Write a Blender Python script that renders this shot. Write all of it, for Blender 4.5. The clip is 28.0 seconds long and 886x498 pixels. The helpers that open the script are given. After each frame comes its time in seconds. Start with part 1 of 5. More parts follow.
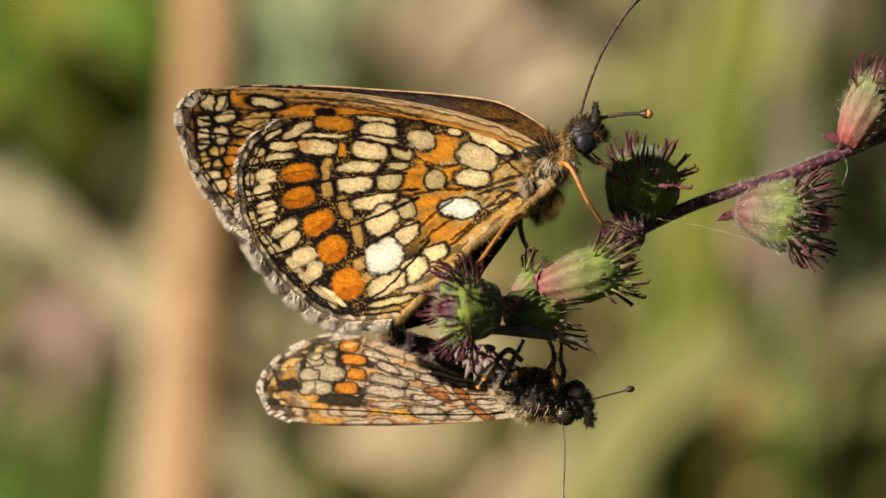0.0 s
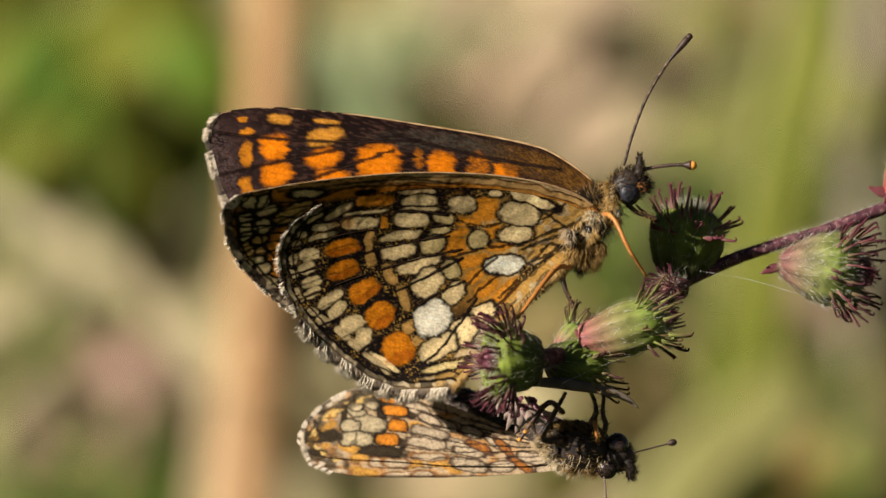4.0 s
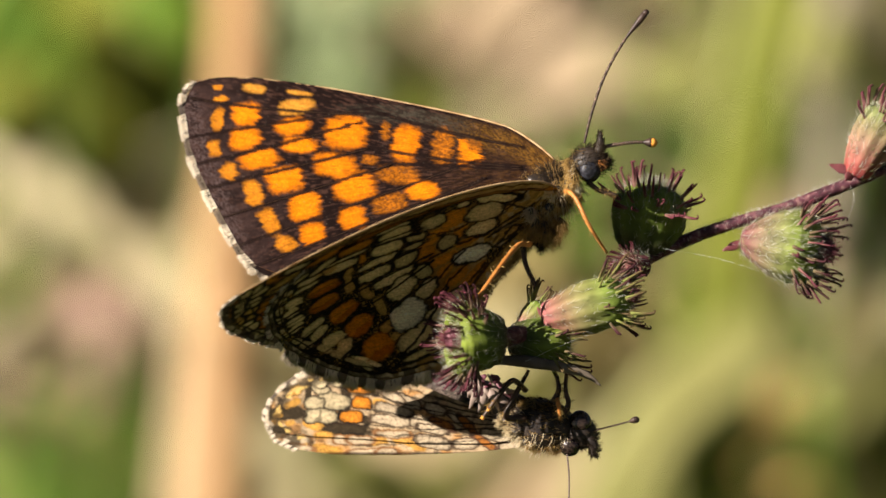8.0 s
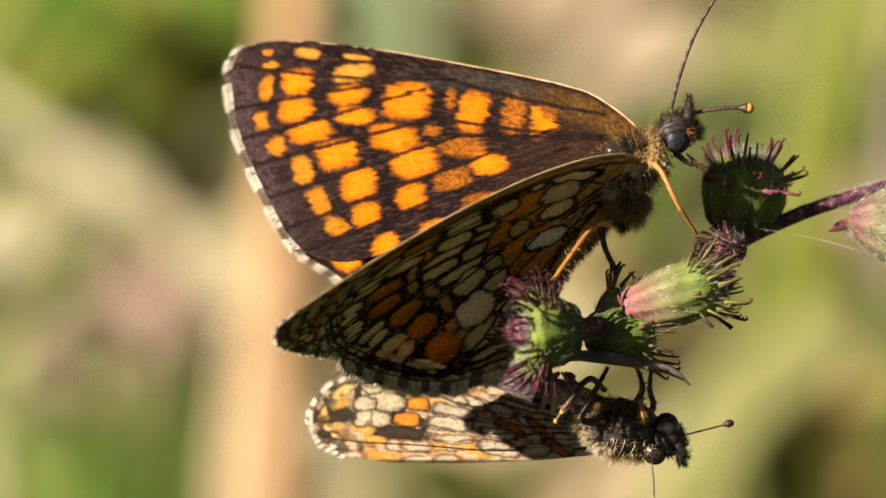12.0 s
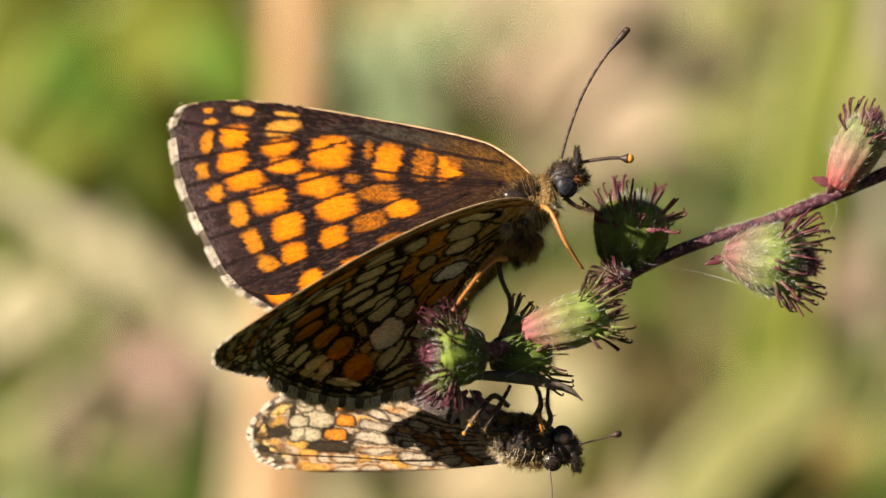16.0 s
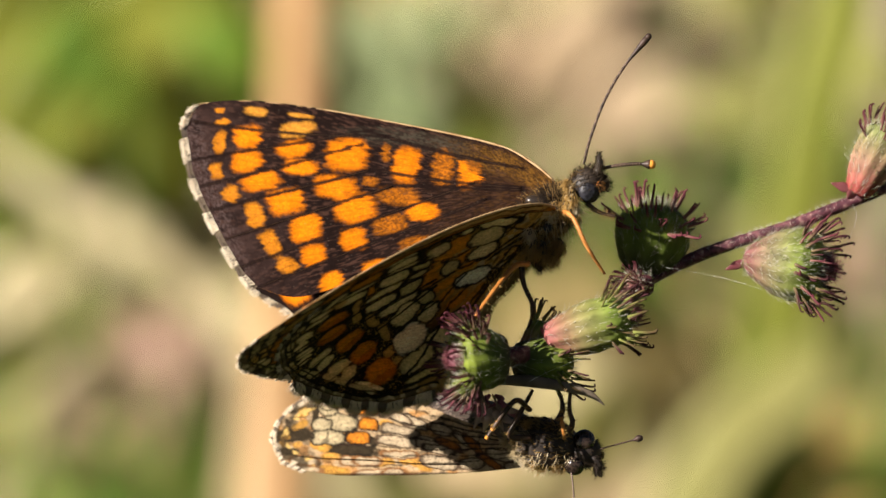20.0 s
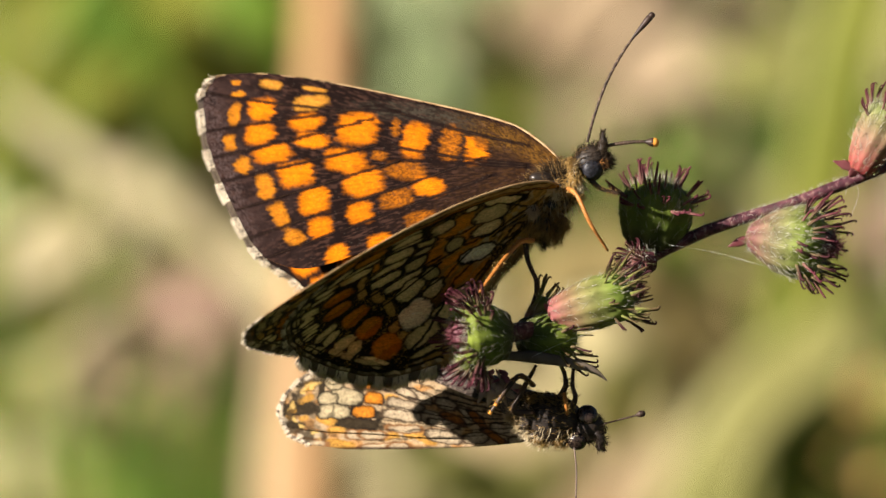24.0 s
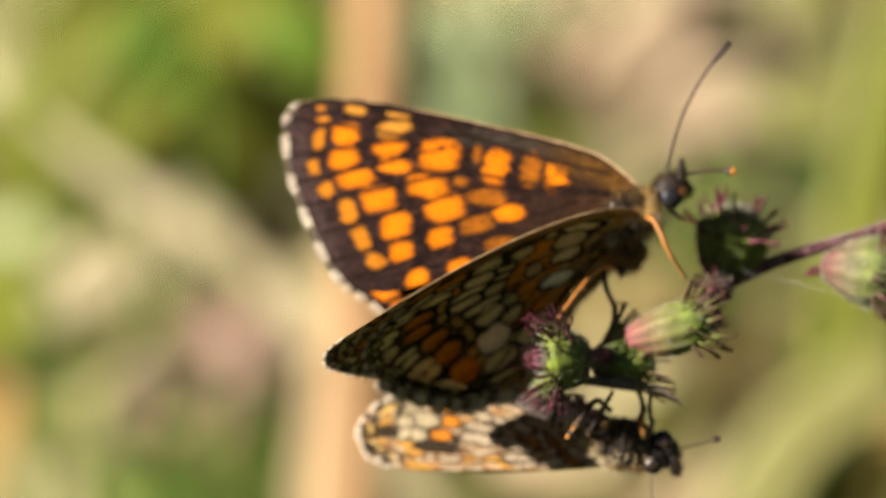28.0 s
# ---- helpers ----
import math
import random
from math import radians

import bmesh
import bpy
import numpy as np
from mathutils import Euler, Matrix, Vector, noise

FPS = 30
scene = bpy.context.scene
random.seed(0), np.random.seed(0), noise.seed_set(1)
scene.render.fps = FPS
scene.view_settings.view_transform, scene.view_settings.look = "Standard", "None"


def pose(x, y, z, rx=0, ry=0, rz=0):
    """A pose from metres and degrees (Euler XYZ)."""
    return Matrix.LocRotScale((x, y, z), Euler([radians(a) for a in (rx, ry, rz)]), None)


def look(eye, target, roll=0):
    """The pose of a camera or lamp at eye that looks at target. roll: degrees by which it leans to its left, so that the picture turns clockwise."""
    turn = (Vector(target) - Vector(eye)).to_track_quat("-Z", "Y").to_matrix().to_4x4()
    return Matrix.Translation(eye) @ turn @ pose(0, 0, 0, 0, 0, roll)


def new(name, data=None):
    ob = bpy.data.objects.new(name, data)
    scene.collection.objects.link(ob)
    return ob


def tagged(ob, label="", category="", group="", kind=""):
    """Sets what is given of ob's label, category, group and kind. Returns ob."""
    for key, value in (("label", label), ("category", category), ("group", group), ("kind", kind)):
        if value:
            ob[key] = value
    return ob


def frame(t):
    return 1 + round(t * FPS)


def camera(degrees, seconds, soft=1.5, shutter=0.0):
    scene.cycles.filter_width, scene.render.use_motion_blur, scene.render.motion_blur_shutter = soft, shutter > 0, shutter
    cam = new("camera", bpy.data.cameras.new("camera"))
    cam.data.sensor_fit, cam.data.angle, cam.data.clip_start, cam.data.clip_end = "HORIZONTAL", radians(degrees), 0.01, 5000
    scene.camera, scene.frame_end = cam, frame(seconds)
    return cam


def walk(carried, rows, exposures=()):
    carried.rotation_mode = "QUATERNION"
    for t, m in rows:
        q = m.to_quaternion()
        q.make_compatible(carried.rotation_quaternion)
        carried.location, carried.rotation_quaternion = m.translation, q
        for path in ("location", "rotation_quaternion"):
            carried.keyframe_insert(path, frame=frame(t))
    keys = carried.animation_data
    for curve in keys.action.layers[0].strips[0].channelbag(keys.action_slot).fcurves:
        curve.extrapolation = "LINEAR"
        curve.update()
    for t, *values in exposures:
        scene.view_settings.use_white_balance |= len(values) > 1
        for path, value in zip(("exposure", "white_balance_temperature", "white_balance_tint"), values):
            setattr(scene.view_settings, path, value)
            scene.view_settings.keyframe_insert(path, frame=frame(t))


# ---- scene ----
# Layout grid: 35 units to the millimetre, x to the right, y down, depth away from the lens.
MM = 35.0
K = 0.001 / MM
LENS = 9.0
FOCAL = 784.0 / math.tan(radians(LENS / 2))
REACH = FOCAL * K
VIEW = Matrix.Translation((0, 0, 0.45)) @ Matrix.Rotation(radians(-15), 4, "X")

cam = camera(LENS, 28.0)
PATH = [
    (0, look((-0.00196, -0.27606, 0.52099), (0.00026, -0.00039, 0.44855), -0.11)),
    (0.5, look((-0.00110, -0.27686, 0.52117), (0.00075, -0.00013, 0.44952), 0.31)),
    (1, look((-0.00024, -0.27617, 0.52104), (0.00009, -0.00032, 0.44880), -0.03)),
    (1.5, look((0.00067, -0.27466, 0.52027), (0.00044, -0.00027, 0.44900), -0.02)),
    (2, look((-0.00029, -0.27557, 0.52183), (0.00084, 0.00020, 0.45073), 0.42)),
    (2.5, look((-0.00222, -0.27633, 0.52046), (-0.00199, 0.00058, 0.45218), 0.27)),
    (4.5, look((-0.00023, -0.27409, 0.52083), (-0.00193, 0.00014, 0.45053), 0.03)),
    (5, look((-0.00104, -0.27469, 0.52033), (-0.00287, -0.00008, 0.44970), -0.11)),
    (5.5, look((-0.00109, -0.27341, 0.52133), (-0.00282, 0.00029, 0.45108), 0.05)),
    (6, look((0.00066, -0.27400, 0.52068), (0.00057, 0.00012, 0.45045), 0.52)),
    (6.5, look((0.00001, -0.27450, 0.52223), (0.00225, 0.00016, 0.45058), 0.46)),
    (7, look((-0.00035, -0.27501, 0.52197), (0.00128, -0.00002, 0.44992), 0.33)),
    (7.5, look((-0.00058, -0.27523, 0.52182), (-0.00060, 0.00019, 0.45072), 0.14)),
    (8, look((-0.00000, -0.27492, 0.52366), (-0.00000, -0.00000, 0.45000), 0.00)),
    (8.5, look((-0.00038, -0.27441, 0.52240), (-0.00317, -0.00078, 0.44710), 0.05)),
    (9, look((0.00082, -0.27420, 0.52291), (-0.00091, -0.00050, 0.44815), 0.28)),
    (9.5, look((-0.00069, -0.27696, 0.52411), (-0.00065, -0.00079, 0.44704), 0.88)),
    (10, look((-0.00093, -0.27405, 0.52330), (-0.00108, -0.00051, 0.44811), 0.37)),
    (10.5, look((-0.00116, -0.24570, 0.51567), (0.00068, -0.00053, 0.44802), -0.01)),
    (11, look((-0.00082, -0.24243, 0.51476), (-0.00049, -0.00053, 0.44802), -0.50)),
    (11.5, look((-0.00048, -0.24252, 0.51475), (-0.00228, -0.00053, 0.44803), -0.35)),
    (12, look((-0.00014, -0.24213, 0.51461), (-0.00301, -0.00023, 0.44915), -0.17)),
    (12.5, look((0.00019, -0.24279, 0.51476), (-0.00330, -0.00028, 0.44895), -0.18)),
    (14.5, look((0.00207, -0.27632, 0.52208), (-0.00391, -0.00007, 0.44973), -0.72)),
    (15, look((0.00205, -0.27656, 0.52308), (-0.00277, -0.00037, 0.44862), -0.26)),
    (15.5, look((0.00251, -0.27601, 0.52180), (-0.00148, 0.00018, 0.45067), -0.70)),
    (16, look((0.00560, -0.27546, 0.52104), (0.00097, 0.00021, 0.45078), -0.79)),
    (16.5, look((0.00483, -0.27584, 0.52176), (-0.00055, -0.00049, 0.44816), -0.80)),
    (17, look((0.00362, -0.27667, 0.52166), (-0.00091, -0.00021, 0.44923), -0.68)),
    (17.5, look((0.00214, -0.27738, 0.52281), (0.00006, -0.00021, 0.44920), -0.95)),
    (18, look((0.00315, -0.27697, 0.52263), (0.00039, -0.00006, 0.44978), -0.76)),
    (18.5, look((0.00240, -0.27736, 0.52210), (-0.00263, 0.00005, 0.45019), -1.34)),
    (19, look((0.00404, -0.27844, 0.52277), (-0.00022, -0.00017, 0.44936), -0.47)),
    (19.5, look((0.00361, -0.27631, 0.52221), (-0.00123, 0.00016, 0.45058), -0.35)),
    (20, look((0.00420, -0.27676, 0.52323), (-0.00018, 0.00028, 0.45104), -0.72)),
    (20.5, look((0.00258, -0.27629, 0.52122), (0.00030, 0.00022, 0.45082), -0.65)),
    (21, look((0.00241, -0.28028, 0.52412), (-0.00313, -0.00022, 0.44918), -0.61)),
    (21.5, look((0.00333, -0.27792, 0.52245), (-0.00355, -0.00003, 0.44991), -0.77)),
    (23.5, look((0.00272, -0.28065, 0.52486), (-0.00254, -0.00005, 0.44983), -0.85)),
    (24, look((0.00583, -0.27899, 0.52494), (-0.00044, -0.00003, 0.44987), -0.61)),
    (24.5, look((0.00493, -0.27913, 0.52488), (-0.00080, 0.00049, 0.45183), -0.98)),
    (25, look((0.00619, -0.28014, 0.52443), (0.00007, 0.00054, 0.45201), -0.98)),
    (25.5, look((0.00592, -0.28182, 0.52491), (-0.00017, 0.00021, 0.45078), -0.34)),
    (26, look((0.00336, -0.28215, 0.52520), (-0.00419, 0.00045, 0.45169), -1.24)),
    (26.5, look((0.00309, -0.28108, 0.52491), (-0.00314, 0.00049, 0.45183), -0.80)),
    (27, look((0.00426, -0.28175, 0.52428), (-0.00308, 0.00015, 0.45056), -1.06)),
    (27.5, look((0.00276, -0.28203, 0.52447), (-0.00478, 0.00029, 0.45109), -0.87)),
    (28, look((0.00323, -0.28254, 0.52523), (-0.00456, 0.00030, 0.45114), -0.07)),
]
walk(cam, PATH, [(0, 0.17), (2.5, 0.17), (5, 0.25), (6.5, 0.42), (8, 0.66), (11, 0.74), (12.5, 0.72), (18, 0.63), (28, 0.61)])
focus = new("focus_mark")
FOCUS = [(0, 0.3), (1.0, 1.0), (1.6, 8.5), (2.0, 11.0), (2.4, 0.5), (4.5, -0.6), (26.6, -0.6), (27.1, -2.4), (27.6, -10.0), (28, -17.0)]
walk(focus, [(t, VIEW @ Matrix.Translation((0, mm * 0.001, 0))) for t, mm in FOCUS])
cam.data.dof.use_dof = True
cam.data.dof.focus_object = focus
cam.data.dof.aperture_fstop = 45.0

# ---- light ----
SUN_WAY = VIEW.to_3x3() @ Vector((-1.41, -1.0, 0.658))
SUN_WAY.normalize()
world = bpy.data.worlds.new("world")
scene.world = world
world.use_nodes = True
wn = world.node_tree
sky = wn.nodes.new("ShaderNodeTexSky")
sky.sky_type = "NISHITA"
sky.sun_disc = False
sky.sun_elevation = math.asin(SUN_WAY.z)
sky.sun_rotation = math.atan2(SUN_WAY.x, SUN_WAY.y)
wn.links.new(sky.outputs[0], wn.nodes["Background"].inputs[0])
wn.nodes["Background"].inputs[1].default_value = 0.02
sun = new("sun", bpy.data.lights.new("sun", "SUN"))
sun.data.energy = 7.5
sun.data.angle = radians(0.5)
sun.data.color = (1.0, 0.905, 0.805)
sun.matrix_basis = Matrix.Translation((0, 0, 3)) @ SUN_WAY.to_track_quat("Z", "Y").to_matrix().to_4x4()


# ---- materials ----
def mat_new(name, rough=0.6):
    m = bpy.data.materials.new(name)
    m.use_nodes = True
    nt = m.node_tree
    b = nt.nodes["Principled BSDF"]
    b.inputs["Roughness"].default_value = rough
    return m, nt, b


def ramp(nt, src, stops):
    r = nt.nodes.new("ShaderNodeValToRGB")
    e = r.color_ramp.elements
    while len(e) < len(stops):
        e.new(0.5)
    for k, (p, c) in zip(e, stops):
        k.position = p
        k.color = (*c, 1)
    nt.links.new(src, r.inputs[0])
    return r.outputs[0]


def noise_out(nt, scale, detail=4.0, coords="Object", stretch=(1, 1, 1)):
    tc = nt.nodes.new("ShaderNodeTexCoord")
    mp = nt.nodes.new("ShaderNodeMapping")
    mp.inputs["Scale"].default_value = stretch
    nz = nt.nodes.new("ShaderNodeTexNoise")
    nz.inputs["Scale"].default_value = scale
    nz.inputs["Detail"].default_value = detail
    nt.links.new(tc.outputs[coords], mp.inputs[0])
    nt.links.new(mp.outputs[0], nz.inputs["Vector"])
    return nz.outputs["Fac"]


def bump(nt, b, src, strength, dist):
    bp = nt.nodes.new("ShaderNodeBump")
    bp.inputs["Strength"].default_value = strength
    bp.inputs["Distance"].default_value = dist
    nt.links.new(src, bp.inputs["Height"])
    nt.links.new(bp.outputs[0], b.inputs["Normal"])


def mottled(name, stops, scale, rough=0.6, bump_mm=0.0, through_light=0.0, stretch=(1, 1, 1), spec=0.3):
    m, nt, b = mat_new(name, rough)
    n = noise_out(nt, scale, 5.0, "Object", stretch)
    col = ramp(nt, n, stops)
    nt.links.new(col, b.inputs["Base Color"])
    b.inputs["Specular IOR Level"].default_value = spec
    if bump_mm:
        bump(nt, b, noise_out(nt, scale * 4, 3.0), 0.5, bump_mm * 0.001)
    if through_light:
        tr = nt.nodes.new("ShaderNodeBsdfTranslucent")
        nt.links.new(col, tr.inputs[0])
        mx = nt.nodes.new("ShaderNodeMixShader")
        mx.inputs[0].default_value = through_light
        nt.links.new(b.outputs[0], mx.inputs[1])
        nt.links.new(tr.outputs[0], mx.inputs[2])
        nt.links.new(mx.outputs[0], nt.nodes["Material Output"].inputs[0])
    return m


def scale_dust(name, rough, glow):
    """Wing scales: the pigment lies in the mesh, the grain of the scales and the light through the membrane here."""
    m, nt, b = mat_new(name, rough)
    at = nt.nodes.new("ShaderNodeAttribute")
    at.attribute_name = "pigment"
    n = noise_out(nt, 9000.0, 2.0)
    g = ramp(nt, n, [(0.3, (0.72, 0.72, 0.72)), (0.7, (1.0, 1.0, 1.0))])
    mul = nt.nodes.new("ShaderNodeMix")
    mul.data_type = "RGBA"
    mul.blend_type = "MULTIPLY"
    mul.inputs[0].default_value = 1.0
    nt.links.new(at.outputs["Color"], mul.inputs[6])
    nt.links.new(g, mul.inputs[7])
    nt.links.new(mul.outputs[2], b.inputs["Base Color"])
    b.inputs["Specular IOR Level"].default_value = 0.06
    bump(nt, b, n, 0.3, 0.00002)
    tr = nt.nodes.new("ShaderNodeBsdfTranslucent")
    nt.links.new(mul.outputs[2], tr.inputs[0])
    mx = nt.nodes.new("ShaderNodeMixShader")
    mx.inputs[0].default_value = glow
    nt.links.new(b.outputs[0], mx.inputs[1])
    nt.links.new(tr.outputs[0], mx.inputs[2])
    nt.links.new(mx.outputs[0], nt.nodes["Material Output"].inputs[0])
    return m


M_UPPER = scale_dust("wing_upper", 0.75, 0.26)
M_UNDER = scale_dust("wing_under", 0.7, 0.26)
M_VEIN = mottled("vein_dark", [(0.3, (0.012, 0.007, 0.005)), (0.7, (0.035, 0.018, 0.01))], 3000, 0.6, spec=0.06)
M_COSTA = mottled("costa_edge", [(0.3, (0.26, 0.14, 0.05)), (0.7, (0.52, 0.36, 0.19))], 1500, 0.5)
M_FRINGE = mottled("fringe_pale", [(0.3, (0.52, 0.4, 0.26)), (0.7, (0.78, 0.65, 0.46))], 900, 0.7, 0.0, 0.35)
M_FRINGE_WHITE = mottled("fringe_white", [(0.3, (0.66, 0.56, 0.42)), (0.7, (0.9, 0.82, 0.66))], 900, 0.7, 0.0, 0.35)
M_FRINGE_DARK = mottled("fringe_dark", [(0.3, (0.06, 0.045, 0.035)), (0.7, (0.2, 0.15, 0.1))], 900, 0.7)
M_BODY = mottled("body_dark", [(0.3, (0.015, 0.012, 0.012)), (0.7, (0.06, 0.045, 0.035))], 1500, 0.5, 0.05)
M_BODY_GLOSS = mottled("body_gloss", [(0.3, (0.01, 0.008, 0.007)), (0.7, (0.05, 0.035, 0.025))], 900, 0.32, 0.06, spec=0.45)
M_FUR = mottled("fur_brown", [(0.35, (0.16, 0.09, 0.022)), (0.65, (0.46, 0.29, 0.09))], 700, 0.6)
M_FUR_PALE = mottled("fur_pale", [(0.35, (0.34, 0.25, 0.12)), (0.65, (0.7, 0.6, 0.42))], 700, 0.6)
M_FUR_BLACK = mottled("fur_black", [(0.35, (0.012, 0.008, 0.006)), (0.65, (0.05, 0.033, 0.018))], 700, 0.6, spec=0.08)
M_FUR_GREY = mottled("fur_grey", [(0.35, (0.2, 0.14, 0.11)), (0.65, (0.5, 0.4, 0.34))], 700, 0.6)
M_EYE = mottled("eye_facets", [(0.4, (0.01, 0.01, 0.013)), (0.6, (0.035, 0.035, 0.045))], 6000, 0.45, 0.02, spec=0.25)
M_EYE_DARK = mottled("eye_dark", [(0.4, (0.012, 0.008, 0.007)), (0.6, (0.04, 0.026, 0.02))], 6000, 0.2, 0.02, spec=0.6)
M_ORANGE_LEG = mottled("leg_orange", [(0.3, (0.34, 0.12, 0.02)), (0.7, (0.54, 0.23, 0.06))], 1800, 0.45)
M_DARK_LEG = mottled("leg_dark", [(0.3, (0.02, 0.014, 0.01)), (0.7, (0.09, 0.05, 0.03))], 1800, 0.45)
M_ANTENNA = mottled("antenna_brown", [(0.3, (0.016, 0.01, 0.008)), (0.7, (0.07, 0.04, 0.028))], 2500, 0.5)
M_ANT_PALE = mottled("antenna_pale", [(0.3, (0.08, 0.05, 0.032)), (0.7, (0.19, 0.13, 0.09))], 2500, 0.5)
M_CLUB_TIP = mottled("club_tip", [(0.3, (0.7, 0.25, 0.03)), (0.7, (0.85, 0.42, 0.08))], 1800, 0.5)
M_STEM = mottled("stem_purple", [(0.34, (0.03, 0.009, 0.014)), (0.52, (0.09, 0.028, 0.04)), (0.62, (0.16, 0.07, 0.075)), (0.72, (0.3, 0.2, 0.17))], 3200, 0.5, 0.05)
M_STEM_GREEN = mottled("stem_green", [(0.3, (0.05, 0.05, 0.02)), (0.7, (0.17, 0.15, 0.08))], 900, 0.6, 0.03)


def cup_skin(name):
    """Skin of a burr: the tint from foot to mouth, darker in the grooves and with a hollow mouth's shade painted in,
    lies in the mesh, blotches and fine relief here.
    """
    m, nt, b = mat_new(name, 0.62)
    at = nt.nodes.new("ShaderNodeAttribute")
    at.attribute_name = "pigment"
    g = ramp(nt, noise_out(nt, 1100.0, 4.0), [(0.3, (0.6, 0.6, 0.55)), (0.7, (1.0, 1.0, 1.0))])
    mul = nt.nodes.new("ShaderNodeMix")
    mul.data_type = "RGBA"
    mul.blend_type = "MULTIPLY"
    mul.inputs[0].default_value = 1.0
    nt.links.new(at.outputs["Color"], mul.inputs[6])
    nt.links.new(g, mul.inputs[7])
    nt.links.new(mul.outputs[2], b.inputs["Base Color"])
    b.inputs["Specular IOR Level"].default_value = 0.16
    bump(nt, b, noise_out(nt, 3500.0, 3.0), 0.5, 0.00004)
    return m


M_CUP_SKIN = cup_skin("cup_skin")
TINT_GREEN = ((0.34, 0.11, 0.11), (0.25, 0.215, 0.09), (0.19, 0.27, 0.045))
TINT_FACE = ((0.07, 0.06, 0.035), (0.12, 0.17, 0.03), (0.18, 0.23, 0.035))
TINT_PALE = ((0.2, 0.07, 0.08), (0.22, 0.19, 0.1), (0.22, 0.31, 0.05))
TINT_ROSE = ((0.34, 0.06, 0.06), (0.36, 0.2, 0.14), (0.24, 0.27, 0.1))
TINT_NODE = ((0.1, 0.03, 0.04), (0.14, 0.05, 0.055), (0.2, 0.08, 0.07))
M_RED = mottled("bract_red", [(0.3, (0.1, 0.02, 0.028)), (0.7, (0.26, 0.09, 0.095))], 800, 0.45, 0.02, 0.1)
M_PINK = mottled("sepal_pink", [(0.3, (0.12, 0.03, 0.05)), (0.7, (0.36, 0.15, 0.18))], 1800, 0.5, 0.02)
M_SPINE_RED = mottled("spine_red", [(0.3, (0.06, 0.012, 0.022)), (0.7, (0.2, 0.058, 0.07))], 900, 0.4)
M_SPINE_GREEN = mottled("spine_green", [(0.3, (0.09, 0.13, 0.025)), (0.7, (0.22, 0.24, 0.06))], 900, 0.4, 0, 0.1)
M_HAIR = mottled("plant_hair", [(0.3, (0.36, 0.35, 0.28)), (0.7, (0.62, 0.6, 0.52))], 900, 0.4)
M_DOWN = mottled("plant_down", [(0.3, (0.14, 0.17, 0.05)), (0.7, (0.3, 0.33, 0.12))], 900, 0.5)
M_BRACT_DRY = mottled("bract_dry", [(0.3, (0.07, 0.055, 0.04)), (0.7, (0.2, 0.16, 0.12))], 700, 0.5, 0.03)
M_WITHER = mottled("withered", [(0.3, (0.18, 0.13, 0.1)), (0.7, (0.44, 0.34, 0.29))], 900, 0.6, 0.03, 0.1)
M_SILK = mottled("silk", [(0.3, (0.7, 0.7, 0.68)), (0.7, (0.9, 0.9, 0.88))], 900, 0.3)

# ---- mesh helpers ----
RNG = np.random.default_rng(7)
ORIGIN = {}


def L(x, y, d=0.0):
    """A place on the layout grid, in metres of the view frame."""
    return Vector(((x - 784) * K, d * K, (441 - y) * K))


def LP(x, y, d=0.0):
    """A layout place moved along its line of sight to the depth d."""
    k = (REACH + d * K) / REACH
    return Vector(((x - 784) * K * k, d * K, (441 - y) * K * k))


def thing(name, at, label, category, group="", kind=""):
    e = new(name)
    e.empty_display_size = 0.002
    e.matrix_basis = VIEW @ Matrix.Translation(at)
    ORIGIN[e] = Vector(at)
    return tagged(e, label, category, group, kind)


def part(name, shape, material, parent, label="", at=None, smooth=True):
    """Links (verts, faces) in the view frame as one mesh under a thing or a part; at: an origin of its own."""
    base = ORIGIN[parent]
    org = Vector(at) if at is not None else base
    v, f = shape
    v = np.asarray(v, dtype=float).reshape(-1, 3) - np.array(org)
    me = bpy.data.meshes.new(name)
    me.from_pydata(v.tolist(), [], f)
    if smooth:
        me.shade_smooth()
    me.materials.append(material)
    ob = new(name, me)
    ob.parent = parent
    ob.location = org - base
    ORIGIN[ob] = org
    if label:
        tagged(ob, label)
    return ob


def spline(pts, n):
    """n places along a smooth line through pts."""
    p = np.array([tuple(q) for q in pts], dtype=float)
    if len(p) == 2:
        s = np.linspace(0, 1, n)[:, None]
        return p[0] * (1 - s) + p[1] * s
    e = np.vstack([2 * p[0] - p[1], p, 2 * p[-1] - p[-2]])
    out = []
    for s in np.linspace(0, len(p) - 1 - 1e-9, n):
        i = int(s)
        u = s - i
        a, b, c, d = e[i:i + 4]
        out.append(0.5 * (2 * b + (c - a) * u + (2 * a - 5 * b + 4 * c - d) * u * u + (3 * b - a - 3 * c + d) * u ** 3))
    return np.array(out)


